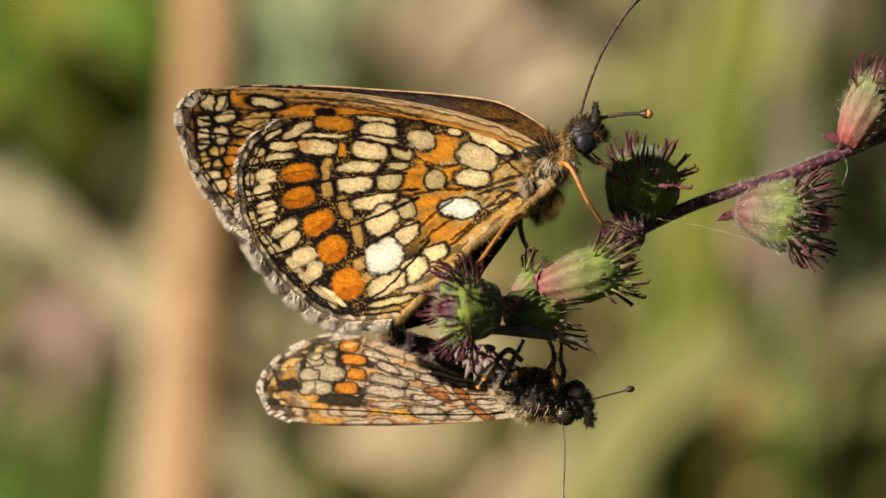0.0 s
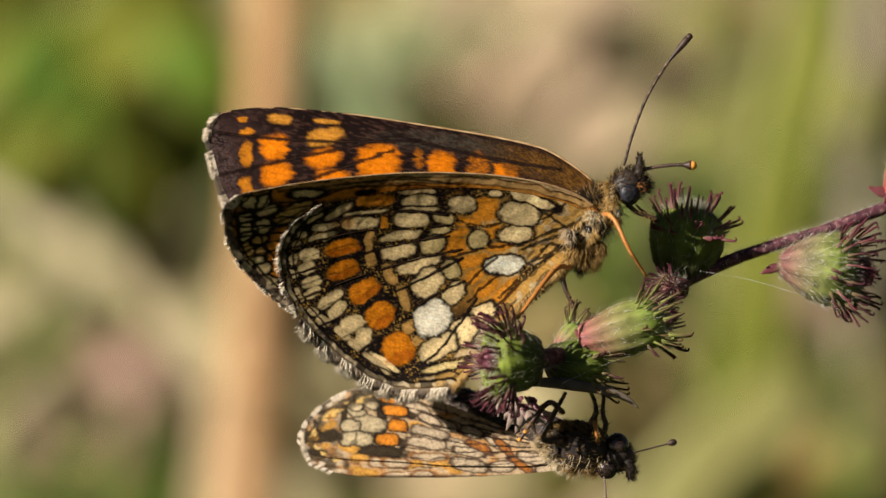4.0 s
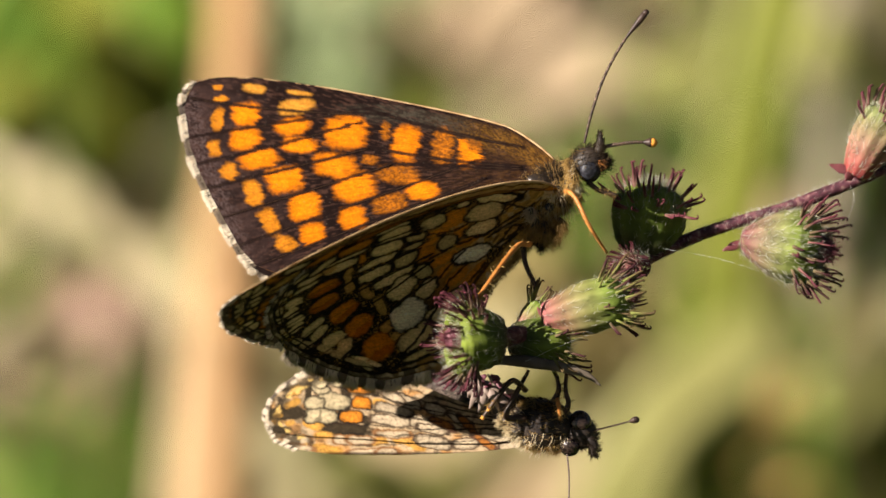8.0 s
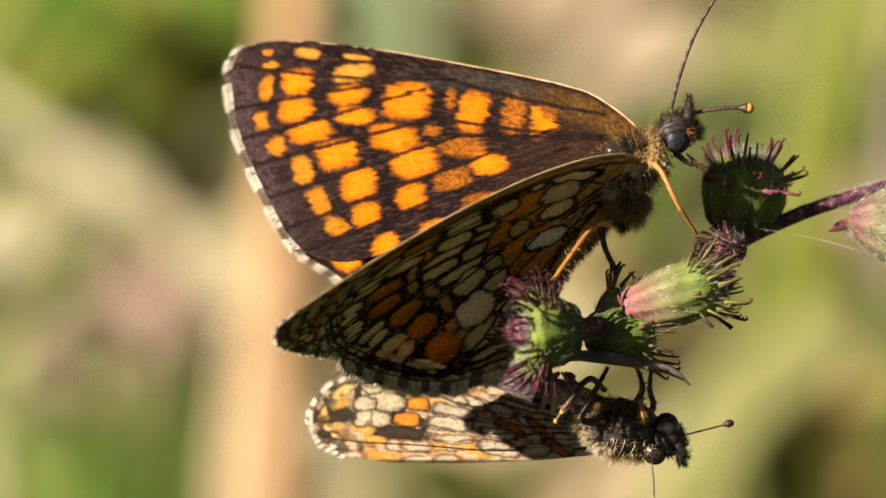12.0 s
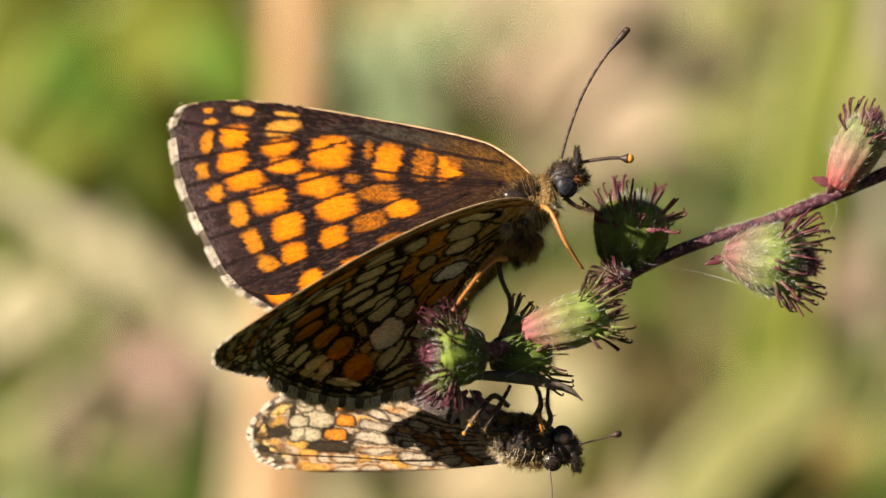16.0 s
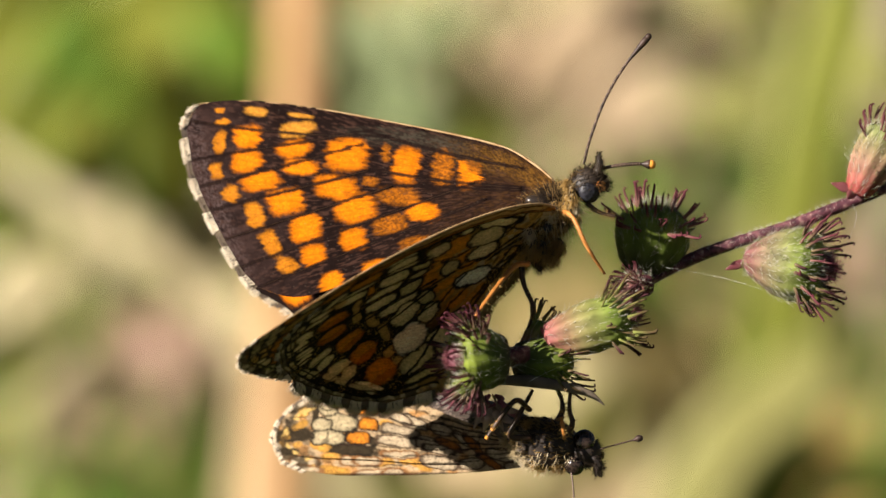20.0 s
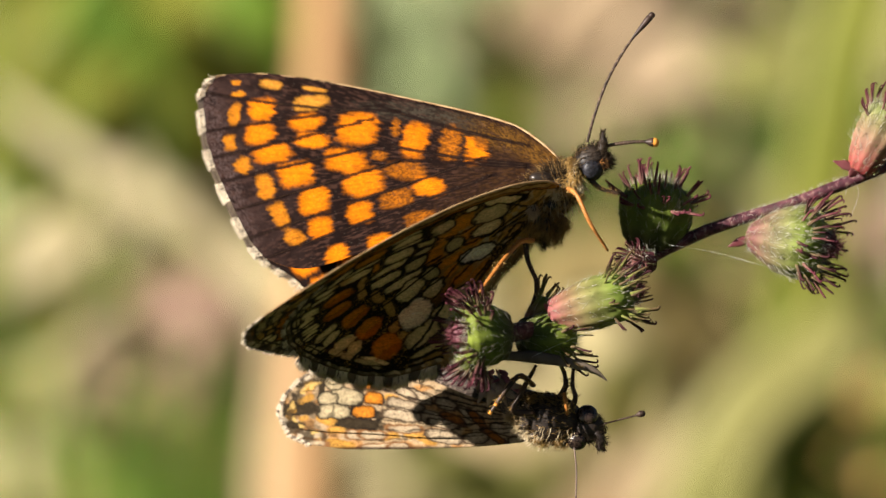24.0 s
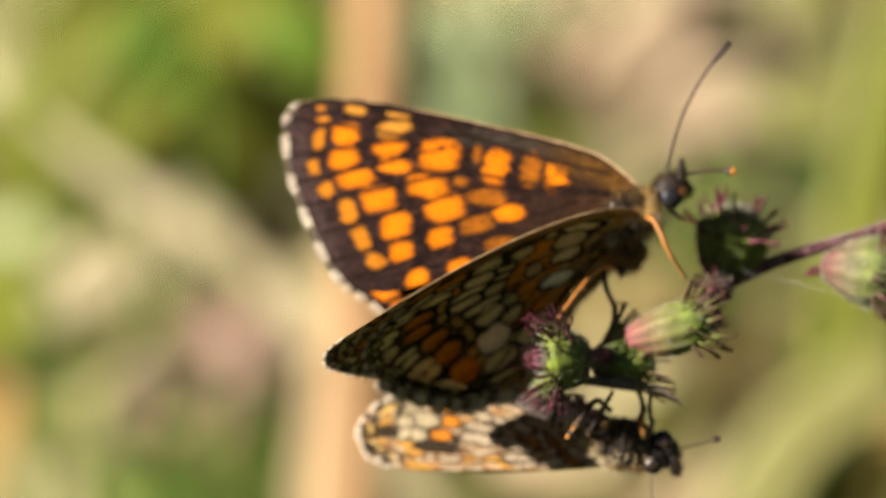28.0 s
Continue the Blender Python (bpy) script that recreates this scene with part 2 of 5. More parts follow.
def tube(line, radii, n=8, ribs=0, rib_depth=0.0, rough=0.0, flat=1.0):
    """A closed tube along a line; radii in layout units, one each or stretched over the line."""
    p = np.array([tuple(q) for q in line], dtype=float)
    r = np.interp(np.linspace(0, 1, len(p)), np.linspace(0, 1, len(radii)), radii) * K
    t = np.gradient(p, axis=0)
    t /= np.linalg.norm(t, axis=1)[:, None] + 1e-12
    ref = np.array([0.0, 1.0, 0.0]) if abs(t[0][1]) < 0.9 else np.array([1.0, 0, 0])
    verts, faces = [], []
    for i in range(len(p)):
        ref = ref - t[i] * (ref @ t[i])
        ref /= np.linalg.norm(ref)
        side = np.cross(t[i], ref)
        for j in range(n):
            a = 2 * math.pi * j / n
            k = 1 + rib_depth * math.cos(a * ribs) + (RNG.normal() * rough if rough else 0)
            verts.append(p[i] + r[i] * k * (math.cos(a) * side + math.sin(a) * ref * flat))
    for i in range(len(p) - 1):
        for j in range(n):
            a, b = i * n + j, i * n + (j + 1) % n
            faces.append((a, b, b + n, a + n))
    faces.append(tuple(range(n - 1, -1, -1)))
    faces.append(tuple(range((len(p) - 1) * n, len(p) * n)))
    return verts, faces


def blob(c, axis, length, rad, seg=20, rings=14, lump=0.04):
    """A rounded body about the line axis, length and rad in layout units."""
    a = Vector(axis).normalized()
    u = a.orthogonal().normalized()
    w = a.cross(u)
    verts, faces = [], []
    for i in range(rings + 1):
        th = math.pi * i / rings
        for j in range(seg):
            ph = 2 * math.pi * j / seg
            q = Vector((math.cos(th) * length, math.sin(th) * math.cos(ph) * rad, math.sin(th) * math.sin(ph) * rad))
            k = 1 + lump * noise.noise(q * 0.06 + Vector(c) * 900)
            verts.append(tuple(Vector(c) + (a * q.x + u * q.y + w * q.z) * k * K))
    for i in range(rings):
        for j in range(seg):
            b = (j + 1) % seg
            faces.append((i * seg + j, i * seg + b, (i + 1) * seg + b, (i + 1) * seg + j))
    return verts, faces


def hairs(roots, ways, lengths, width, bend=0.25):
    """Three-sided tapering hairs with one bend, in one mesh."""
    verts, faces = [], []
    for p, d, ln in zip(roots, ways, lengths):
        d = np.array(d, dtype=float)
        d /= np.linalg.norm(d) + 1e-12
        s = np.cross(d, RNG.normal(size=3))
        s /= np.linalg.norm(s) + 1e-12
        q = np.cross(d, s)
        k = len(verts)
        mid = np.array(p) + d * ln * K * 0.55
        tip = np.array(p) + (d + s * bend * RNG.normal()) * ln * K
        for c, r in ((np.array(p), width), (mid, width * 0.7)):
            for j in range(3):
                a = 2.1 * j
                verts.append(c + (s * math.cos(a) + q * math.sin(a)) * r * K)
        verts.append(tip)
        for j in range(3):
            b = (j + 1) % 3
            faces.append((k + j, k + b, k + 3 + b, k + 3 + j))
            faces.append((k + 3 + j, k + 3 + b, k + 6))
    return verts, faces


def fur(shape, count, length, width, lay, spread=0.5, keep=None):
    """Hairs that grow from a closed shape and lie along lay."""
    v = np.array([tuple(q) for q in shape[0]])
    c = v.mean(axis=0)
    f = [q for q in shape[1] if len(q) == 4]
    roots, ways, lens = [], [], []
    lay = np.array(lay, dtype=float)
    while len(roots) < count:
        q = f[RNG.integers(len(f))]
        w = RNG.dirichlet((1, 1, 1, 1))
        p = (v[list(q)] * w[:, None]).sum(axis=0)
        n = np.cross(v[q[1]] - v[q[0]], v[q[3]] - v[q[0]])
        n /= np.linalg.norm(n) + 1e-15
        if n @ (p - c) < 0:
            n = -n
        if keep and not keep(p, n):
            count -= 0.4
            continue
        roots.append(p)
        ways.append(n * (0.35 + 0.4 * RNG.random()) + lay + RNG.normal(size=3) * spread * 0.5)
        lens.append(length * (0.5 + RNG.random() * 0.8))
    return hairs(roots, ways, lens, width)


def vnoise(x, y, scale, seed=0):
    """Smooth lattice noise between -1 and 1."""
    x = np.asarray(x) / scale + 1000.5
    y = np.asarray(y) / scale + 1000.5
    xi, yi = np.floor(x).astype(int), np.floor(y).astype(int)
    u, w = x - xi, y - yi
    u, w = u * u * (3 - 2 * u), w * w * (3 - 2 * w)
    tab = np.random.default_rng(99 + seed).random((256, 256)) * 2 - 1

    def at(a, b):
        return tab[a % 256, b % 256]
    return (at(xi, yi) * (1 - u) + at(xi + 1, yi) * u) * (1 - w) + (at(xi, yi + 1) * (1 - u) + at(xi + 1, yi + 1) * u) * w


def smooth(a, b, x):
    s = np.clip((x - a) / (b - a), 0, 1)
    return s * s * (3 - 2 * s)


# ---- wings ----
ORANGE = (0.86, 0.23, 0.003)
DIM_ORANGE = (0.42, 0.125, 0.006)
PALE_ORANGE = (0.7, 0.3, 0.035)
DARK = (0.011, 0.005, 0.004)
CREAM = (0.93, 0.71, 0.35)
WHITE = (1.0, 0.93, 0.7)
RUST = (0.84, 0.27, 0.01)
GOLD = (0.56, 0.32, 0.09)
INK = (0.009, 0.006, 0.005)


def mix(col, c, m):
    return col * (1 - m[:, None]) + np.array(c) * m[:, None]


def spot(col, x, y, cx, cy, rx, ry, turn, c, edge=0.12, wob=0.14, power=2.6, ring=None, dust=0.0, seed=0, rw=3.4):
    """A patch of scales: a rounded field at (cx, cy), with a ragged edge and at wish a dark ring."""
    a = radians(turn)
    dx, dy = x - cx, y - cy
    p, q = dx * math.cos(a) + dy * math.sin(a), -dx * math.sin(a) + dy * math.cos(a)
    r = (np.abs(p / rx) ** power + np.abs(q / ry) ** power) ** (1 / power)
    r = r + wob * vnoise(x, y, 9, seed) + wob * 0.6 * vnoise(x, y, 3.2, seed + 1)
    if ring is not None:
        k = rw / min(rx, ry)
        col = mix(col, ring, smooth(1 + 2.1 * k, 1 + 0.9 * k, r))
    m = smooth(1 + edge, 1 - edge, r)
    if dust:
        m = m * (1 - dust * smooth(-0.2, 0.4, vnoise(x, y, 2.6, seed + 5)))
    c = np.array(c) * (1.06 - 0.22 * smooth(0.3, 1.0, r) + 0.1 * vnoise(x, y, 4, seed + 7))[:, None]
    return col * (1 - m[:, None]) + c * m[:, None]


def seg_dist(x, y, a, b, bow=0.0):
    dx, dy = b[0] - a[0], b[1] - a[1]
    ln = math.hypot(dx, dy)
    u = np.clip(((x - a[0]) * dx + (y - a[1]) * dy) / ln ** 2, 0, 1)
    off = bow * 4 * u * (1 - u)
    return np.hypot(x - a[0] - u * dx + dy / ln * off, y - a[1] - u * dy - dx / ln * off), u


def path_dist(x, y, pts):
    p = spline([Vector((a, b, 0)) for a, b in pts], 14)
    return np.minimum.reduce([seg_dist(x, y, q[:2], r[:2])[0] for q, r in zip(p[:-1], p[1:])])


def path_share(x, y, pts):
    """How far along a path, from 0 to 1, its nearest place lies."""
    p = spline([Vector((a, b, 0)) for a, b in pts], 40)[:, :2]
    return np.concatenate([np.argmin((c[:, None] - p[None, :, 0]) ** 2 + (d[:, None] - p[None, :, 1]) ** 2, axis=1) for c, d in zip(np.array_split(x, 20), np.array_split(y, 20))]) / 39.0


def curve_fn(pts):
    """A smooth function through (x, y) pairs that rise in x."""
    p = np.array(pts, dtype=float)
    h = np.diff(p[:, 0])
    s = np.diff(p[:, 1]) / h
    m = np.zeros(len(p))
    m[1:-1] = np.where(s[1:] * s[:-1] > 0, 2 * s[1:] * s[:-1] / (s[1:] + s[:-1] + 1e-12), 0)
    m[0], m[-1] = s[0], s[-1]

    def f(x):
        i = np.clip(np.searchsorted(p[:, 0], x) - 1, 0, len(h) - 1)
        u = (x - p[i, 0]) / h[i]
        return (p[i, 1] * (1 + 2 * u) * (1 - u) ** 2 + m[i] * h[i] * u * (1 - u) ** 2
                + p[i + 1, 1] * u * u * (3 - 2 * u) + m[i + 1] * h[i] * u * u * (u - 1))
    return f


def plane_place(x, y, hinge, phi, lean, cup=None, d0=0.0):
    """Layout places laid on a plane through the hinge that leans by lean about the body's line."""
    hx, hy = hinge
    px, pz = (np.asarray(x) - 784) * K, (441 - np.asarray(y)) * K
    h = ((hx - 784) * K, (441 - hy) * K)
    u, v, w = px.copy(), pz.copy(), np.zeros_like(px)
    for _ in range(4):
        nb = -math.sin(phi) * (u - h[0]) + math.cos(phi) * (v - h[1])
        w = math.tan(lean) * nb + d0 * K
        k = (REACH + w) / REACH
        u, v = px * k, pz * k
    if cup is not None:
        w = w + cup(np.asarray(x), np.asarray(y)) * K
    return np.stack([u, w, v], axis=1)


def wing(name, parent, hinge, phi, lean, top, bottom, upper, under, label, nx=200, ny=90, d0=0.0, cup=None,
         veins=(), bows=(), costa=True, fringe=(), thick=1.2, swap=1.0):
    """A wing with an upper and an under skin, veins, a stiff front edge and a fringe. top and bottom: its two edges as
    functions of x; swap: -1 where the upper side looks towards the lens."""
    ft, fb = curve_fn(top), curve_fn(bottom)
    x0, x1 = top[0][0], top[-1][0]
    s = 0.5 - 0.5 * np.cos(np.linspace(0, math.pi, nx))
    s = 0.5 * s + 0.5 * np.linspace(0, 1, nx)
    gx = np.repeat(x0 + s * (x1 - x0), ny)
    a, b = ft(gx), fb(gx)
    gy = a + np.tile(np.linspace(0, 1, ny), nx) * (b - a)
    at = Vector(tuple(plane_place(np.array([hinge[0]]), np.array([hinge[1]]), hinge, phi, lean, None, d0)[0]))
    pos = plane_place(gx, gy, hinge, phi, lean, cup, d0)
    idx = np.arange(nx * ny).reshape(nx, ny)
    quad = np.stack([idx[:-1, :-1], idx[1:, :-1], idx[1:, 1:], idx[:-1, 1:]], axis=-1).reshape(-1, 4)
    n = np.array([-math.sin(phi) * math.sin(lean), -math.cos(lean), math.cos(phi) * math.sin(lean)])
    wob = (vnoise(gx, gy, 26, 40) * 1.2 + vnoise(gx, gy, 9, 41) * 0.35)[:, None] * n * K
    first = None
    for which, paint, sgn, mat_ in (("under_side", under, swap, M_UNDER), ("upper_side", upper, -swap, M_UPPER)):
        v = pos + wob + n * (sgn * thick * 0.5 * K)
        f = quad if sgn > 0 else quad[:, ::-1]
        if first is None:
            first = part(name, (v, f.tolist()), mat_, parent, label, at=at)
            ob = first
        else:
            ob = part(which, (v, f.tolist()), mat_, first, "", at=at)
        c = np.clip(paint(gx, gy), 0, 1)
        att = ob.data.color_attributes.new("pigment", "FLOAT_COLOR", "POINT")
        att.data.foreach_set("color", np.hstack([c, np.ones((len(c), 1))]).astype(np.float32).ravel())
    if costa:
        xs = np.linspace(x0 + 4, x1 - 2, 60)
        part("costa", tube(plane_place(xs, ft(xs) + 1, hinge, phi, lean, cup, d0), [0.9, 1.5, 2.3], 7), M_COSTA, first)
    for i, path in enumerate(veins):
        if len(path) > 2:
            line = spline([Vector((a, b, 0)) for a, b in path], 30)
            part("vein", tube(plane_place(line[:, 0], line[:, 1], hinge, phi, lean, cup, d0), [1.3, 1.0, 0.7], 6), M_VEIN, first)
            continue
        p, q = path
        bw = bows[i] if i < len(bows) else 0
        u = np.linspace(0.02, 0.985, 30)
        ln = math.hypot(q[0] - p[0], q[1] - p[1])
        o = bw * 4 * u * (1 - u)
        vx, vy = p[0] + u * (q[0] - p[0]) - (q[1] - p[1]) / ln * o, p[1] + u * (q[1] - p[1]) + (q[0] - p[0]) / ln * o
        part("vein", tube(plane_place(vx, vy, hinge, phi, lean, cup, d0), [1.3, 1.0, 0.7], 6), M_VEIN, first)
    for fname, fx, fy, ox, oy, ln, fm, cnt in fringe:
        u = np.linspace(0, 1, len(fx))
        r = RNG.random(cnt)
        hx, hy = np.interp(r, u, fx), np.interp(r, u, fy)
        roots = plane_place(hx, hy, hinge, phi, lean, cup, d0)
        tips = plane_place(hx + ox, hy + oy, hinge, phi, lean, cup, d0)
        ways = tips - roots + RNG.normal(size=roots.shape) * 0.2 * np.linalg.norm(tips - roots, axis=1)[:, None]
        part(fname, hairs(roots, ways, ln * (0.7 + 0.5 * RNG.random(cnt)), 1.1, 0.15), fm, first)
    return first


# Patches of the wings as rows (x, y, half width, half height, turn), band by band from the outer edge inwards.
UP_EDGE = [(385, 155, 9, 5, 0), (389, 176, 12, 7, -10), (385, 212, 11, 22, 5), (381, 263, 12, 15, 0), (407, 304, 16, 15, 30),
           (448, 342, 16, 26, -20), (478, 393, 16, 25, -25), (505, 432, 20, 14, 20)]
UP_OUTER = [(435, 202, 26, 21, -10), (434, 246, 27, 20, -8), (460, 282, 35, 17, -10), (503, 318, 33, 24, -10),
            (540, 366, 29, 26, -8), (551, 414, 23, 20, -15), (585, 462, 22, 18, -15)]
UP_MIDDLE = [(518, 224, 31, 16, -8), (530, 257, 32, 15, 3), (592, 293, 38, 22, 6), (628, 331, 36, 26, -12), (625, 386, 25, 22, -12),
             (612, 235, 38, 32, 0), (665, 440, 24, 18, -12)]
UP_CELL = [(718, 256, 24, 35, 8), (748, 337, 30, 19, 10), (820, 262, 8, 16, -10), (838, 278, 17, 11, 24), (822, 288, 12, 8, 0)]
UP_FAINT = [(655, 283, 16, 9, 10), (783, 260, 19, 33, 6), (830, 272, 22, 26, -4), (704, 309, 36, 18, 5), (690, 360, 30, 18, -12),
            (682, 232, 8, 17, 0), (735, 395, 28, 14, -12)]
UP_PALE = [(448, 157, 20, 9, 10), (524, 190, 33, 14, -8), (530, 165, 24, 4, 8)]
UP_VEINS = [((690, 203), (322, 172)), ((660, 192), (328, 245)), ((640, 216), (335, 294)), ((660, 262), (352, 338)), ((700, 290), (380, 390)),
            ((850, 283), (415, 438)), ((870, 313), (446, 474)), ((930, 262), (640, 190)), ((930, 296), (660, 262)), ((930, 300), (700, 290))]
UP_BOWS = [-8, 0, -3, 0, 0, 0, 0, -6, -5, 0]


def paint_upper_fore(x, y):
    # scale rows run outwards from the root and fray the patches
    out, reach = np.arctan2(y - 300, 985 - x), np.hypot(y - 300, 985 - x)
    slip = 4.5 * vnoise(out * 300, reach * 0.03, 3.0, 24) + 2.5 * vnoise(out * 700, reach * 0.06, 3.0, 25)
    x, y = x - slip * np.cos(out), y + slip * np.sin(out)
    col = np.tile(np.array(DARK), (len(x), 1))
    col = mix(col, (0.085, 0.04, 0.028), smooth(0.0, 0.7, vnoise(out * 500, reach * 0.25, 2.6, 26)) * 0.6)
    base = smooth(720, 960, x + 0.6 * (y - 260))
    fleck = smooth(-0.1, 0.5, vnoise(x, y * 2.2, 5, 3))
    col = mix(col, (0.055, 0.024, 0.008), base * smooth(215, 260, y) * (0.35 + 0.65 * fleck) * 0.9)
    along = y - np.interp(x, (700, 830, 900, 960), (180, 206, 226, 262))
    col = mix(col, (0.27, 0.125, 0.016), smooth(730, 900, x) * smooth(2, 12, along) * smooth(62, 34, along) * (0.2 + 0.8 * smooth(-0.2, 0.4, vnoise(x, y, 2.4, 2))) * 0.55)
    col = mix(col, (0.06, 0.05, 0.035), smooth(560, 680, x) * smooth(860, 780, x) * smooth(2, 10, along) * smooth(46, 26, along) * (0.3 + 0.6 * fleck))
    col = mix(col, (0.05, 0.027, 0.023), smooth(520, 360, x - 0.25 * (y - 200)) * (0.5 + 0.5 * vnoise(x, y, 14, 9)))
    col = mix(col, (0.12, 0.08, 0.075), smooth(372, 340, x - 0.34 * (y - 200)) * smooth(-0.3, 0.5, vnoise(x, y * 1.5, 2.6, 10)) * 0.7)
    k = 0
    for rows, c, dust in ((UP_FAINT, DIM_ORANGE, 0.55), (UP_EDGE, (0.7, 0.24, 0.012), 0.2), (UP_OUTER, ORANGE, 0.05),
                          (UP_MIDDLE, ORANGE, 0.06), (UP_CELL, ORANGE, 0.05), (UP_PALE, PALE_ORANGE, 0.2)):
        for cx, cy, rx, ry, tn in rows:
            k += 3
            col = spot(col, x, y, cx, cy, rx * 0.95, ry * 0.93, tn, np.array(c) * (0.88 + 0.2 * RNG.random()), 0.24, 0.1, 2.9, None, dust, k)
    rows_ = vnoise(out * 420, reach * 0.1, 2.4, 23)
    col = col * (1 + 0.2 * rows_ * (col[:, 0] > 0.2))[:, None]
    col = mix(col, DARK, smooth(0.45, 0.8, rows_) * (col[:, 0] > 0.2) * 0.45)
    for (a, b), bw in zip(UP_VEINS, UP_BOWS):
        d, u = seg_dist(x, y, a, b, bw)
        col = mix(col, DARK, smooth(4.6, 1.6, d + vnoise(x, y, 5, 8)) * 0.9)
    spark = smooth(0.86, 0.95, vnoise(x, y, 2.0, 21))
    return mix(col, (0.2, 0.15, 0.12), spark * 0.3)


HIND_BASE = [(846, 272, 35, 22, 14), (838, 311, 28, 14, 4), (869, 249, 42, 9, 27), (745, 243, 24, 17, 6), (805, 229, 11, 6, 12), (668, 206, 34, 4.5, 8)]
HIND_WHITE = [(813, 364, 32, 16, 0), (679, 449, 33, 28, -20)]
HIND_ORANGE = [(788, 258, 22, 24, 10), (752, 277, 27, 8, 12), (727, 297, 24, 9, 0), (728, 322, 20, 18, 10), (797, 299, 14, 14, 10), (808, 331, 26, 8, -6),
               (760, 352, 27, 11, -8), (758, 380, 17, 10, -35), (780, 402, 24, 13, -32), (812, 410, 34, 11, -38), (592, 212, 34, 13, 6), (606, 262, 8, 15, 0)]
HIND_MIDDLE = [(671, 226, 32, 12, 8), (671, 243, 32, 5, 7), (655, 261, 31, 15, 8), (635, 290, 36, 9, -3), (627, 320, 30, 14, -2), (662, 350, 37, 13, -10),
               (676, 385, 29, 23, -38), (721, 408, 21, 14, -42), (765, 446, 27, 12, -22), (730, 474, 27, 18, -40), (684, 499, 36, 17, -24)]
HIND_TAN = [(712, 267, 19, 9, 12), (699, 290, 23, 6, -6), (688, 315, 22, 15, -3), (719, 364, 15, 17, -14), (772, 314, 18, 16, 0), (690, 530, 36, 5, -14)]
HIND_LUNULES = [(529, 300, 30, 16, -8), (527, 344, 27, 17, -14), (563, 388, 29, 19, -30), (588, 436, 27, 24, -38), (614, 498, 28, 26, -20)]
HIND_UPPER = [(562, 255, 33, 12, 3), (502, 251, 24, 9, 0), (495, 274, 26, 8, -8), (527, 226, 27, 8, -24), (484, 232, 17, 6, -34), (576, 236, 38, 4, 0)]
HIND_SUBMARGIN = [(471, 306, 18, 13, -4), (465, 332, 15, 12, -24), (472, 360, 19, 10, -14), (472, 382, 17, 10, -28), (503, 398, 27, 10, -34), (514, 420, 21, 11, -42),
                  (538, 449, 22, 15, -20), (555, 476, 14, 20, 22), (590, 520, 30, 5, 40)]
HIND_MARGIN = [(460, 262, 9, 8, 0), (449, 282, 8, 8, 0), (441, 312, 8, 11, 4), (440, 341, 9, 10, 6), (445, 376, 8, 6, -20), (449, 392, 8, 7, -20), (470, 419, 11, 8, 30),
               (487, 439, 12, 9, 38), (519, 464, 18, 8, 44), (540, 487, 14, 8, 46), (575, 520, 30, 6, 42)]
HIND_GOLD = [(578, 290, 8, 22, 8), (577, 330, 10, 15, -12), (610, 362, 9, 22, -20), (632, 408, 9, 26, -14), (636, 462, 12, 10, -30), (654, 490, 14, 14, -40), (506, 190, 20, 6, 0)]
HIND_VEINS = [((720, 262), (660, 246), (560, 240), (436, 248)), ((720, 280), (650, 278), (560, 272), (422, 290)), ((720, 302), (640, 306), (530, 322), (419, 348)),
              ((740, 330), (650, 341), (545, 364), (432, 398)), ((740, 345), (690, 368), (580, 411), (466, 452)), ((742, 388), (676, 414), (604, 462), (524, 514)),
              ((760, 420), (706, 484), (660, 522), (596, 558))]
HIND_STROKES = [((880, 268), (920, 300), (950, 330)), ((870, 322), (905, 312), (940, 300)), ((850, 338), (895, 326), (945, 318)), ((700, 345), (780, 332), (850, 330)),
                ((735, 272), (780, 290), (812, 286)), ((845, 372), (890, 352), (935, 330)), ((800, 420), (845, 385), (900, 352)), ((790, 436), (835, 400), (880, 365)),
                ((740, 398), (770, 372), (800, 350)), ((745, 425), (775, 400), (800, 382)), ((880, 290), (905, 280), (930, 262)), ((880, 345), (900, 335), (925, 345))]
HIND_BOWS = ()


def warped(x, y, big=3.2, small=1.3, seed=80):
    """Places shaken a little, so that the patches of scales get uneven outlines."""
    wx = big * vnoise(x, y, 19, seed) + small * vnoise(x, y, 6, seed + 1)
    wy = big * vnoise(x, y, 19, seed + 2) + small * vnoise(x, y, 6, seed + 3)
    return x + wx, y + wy


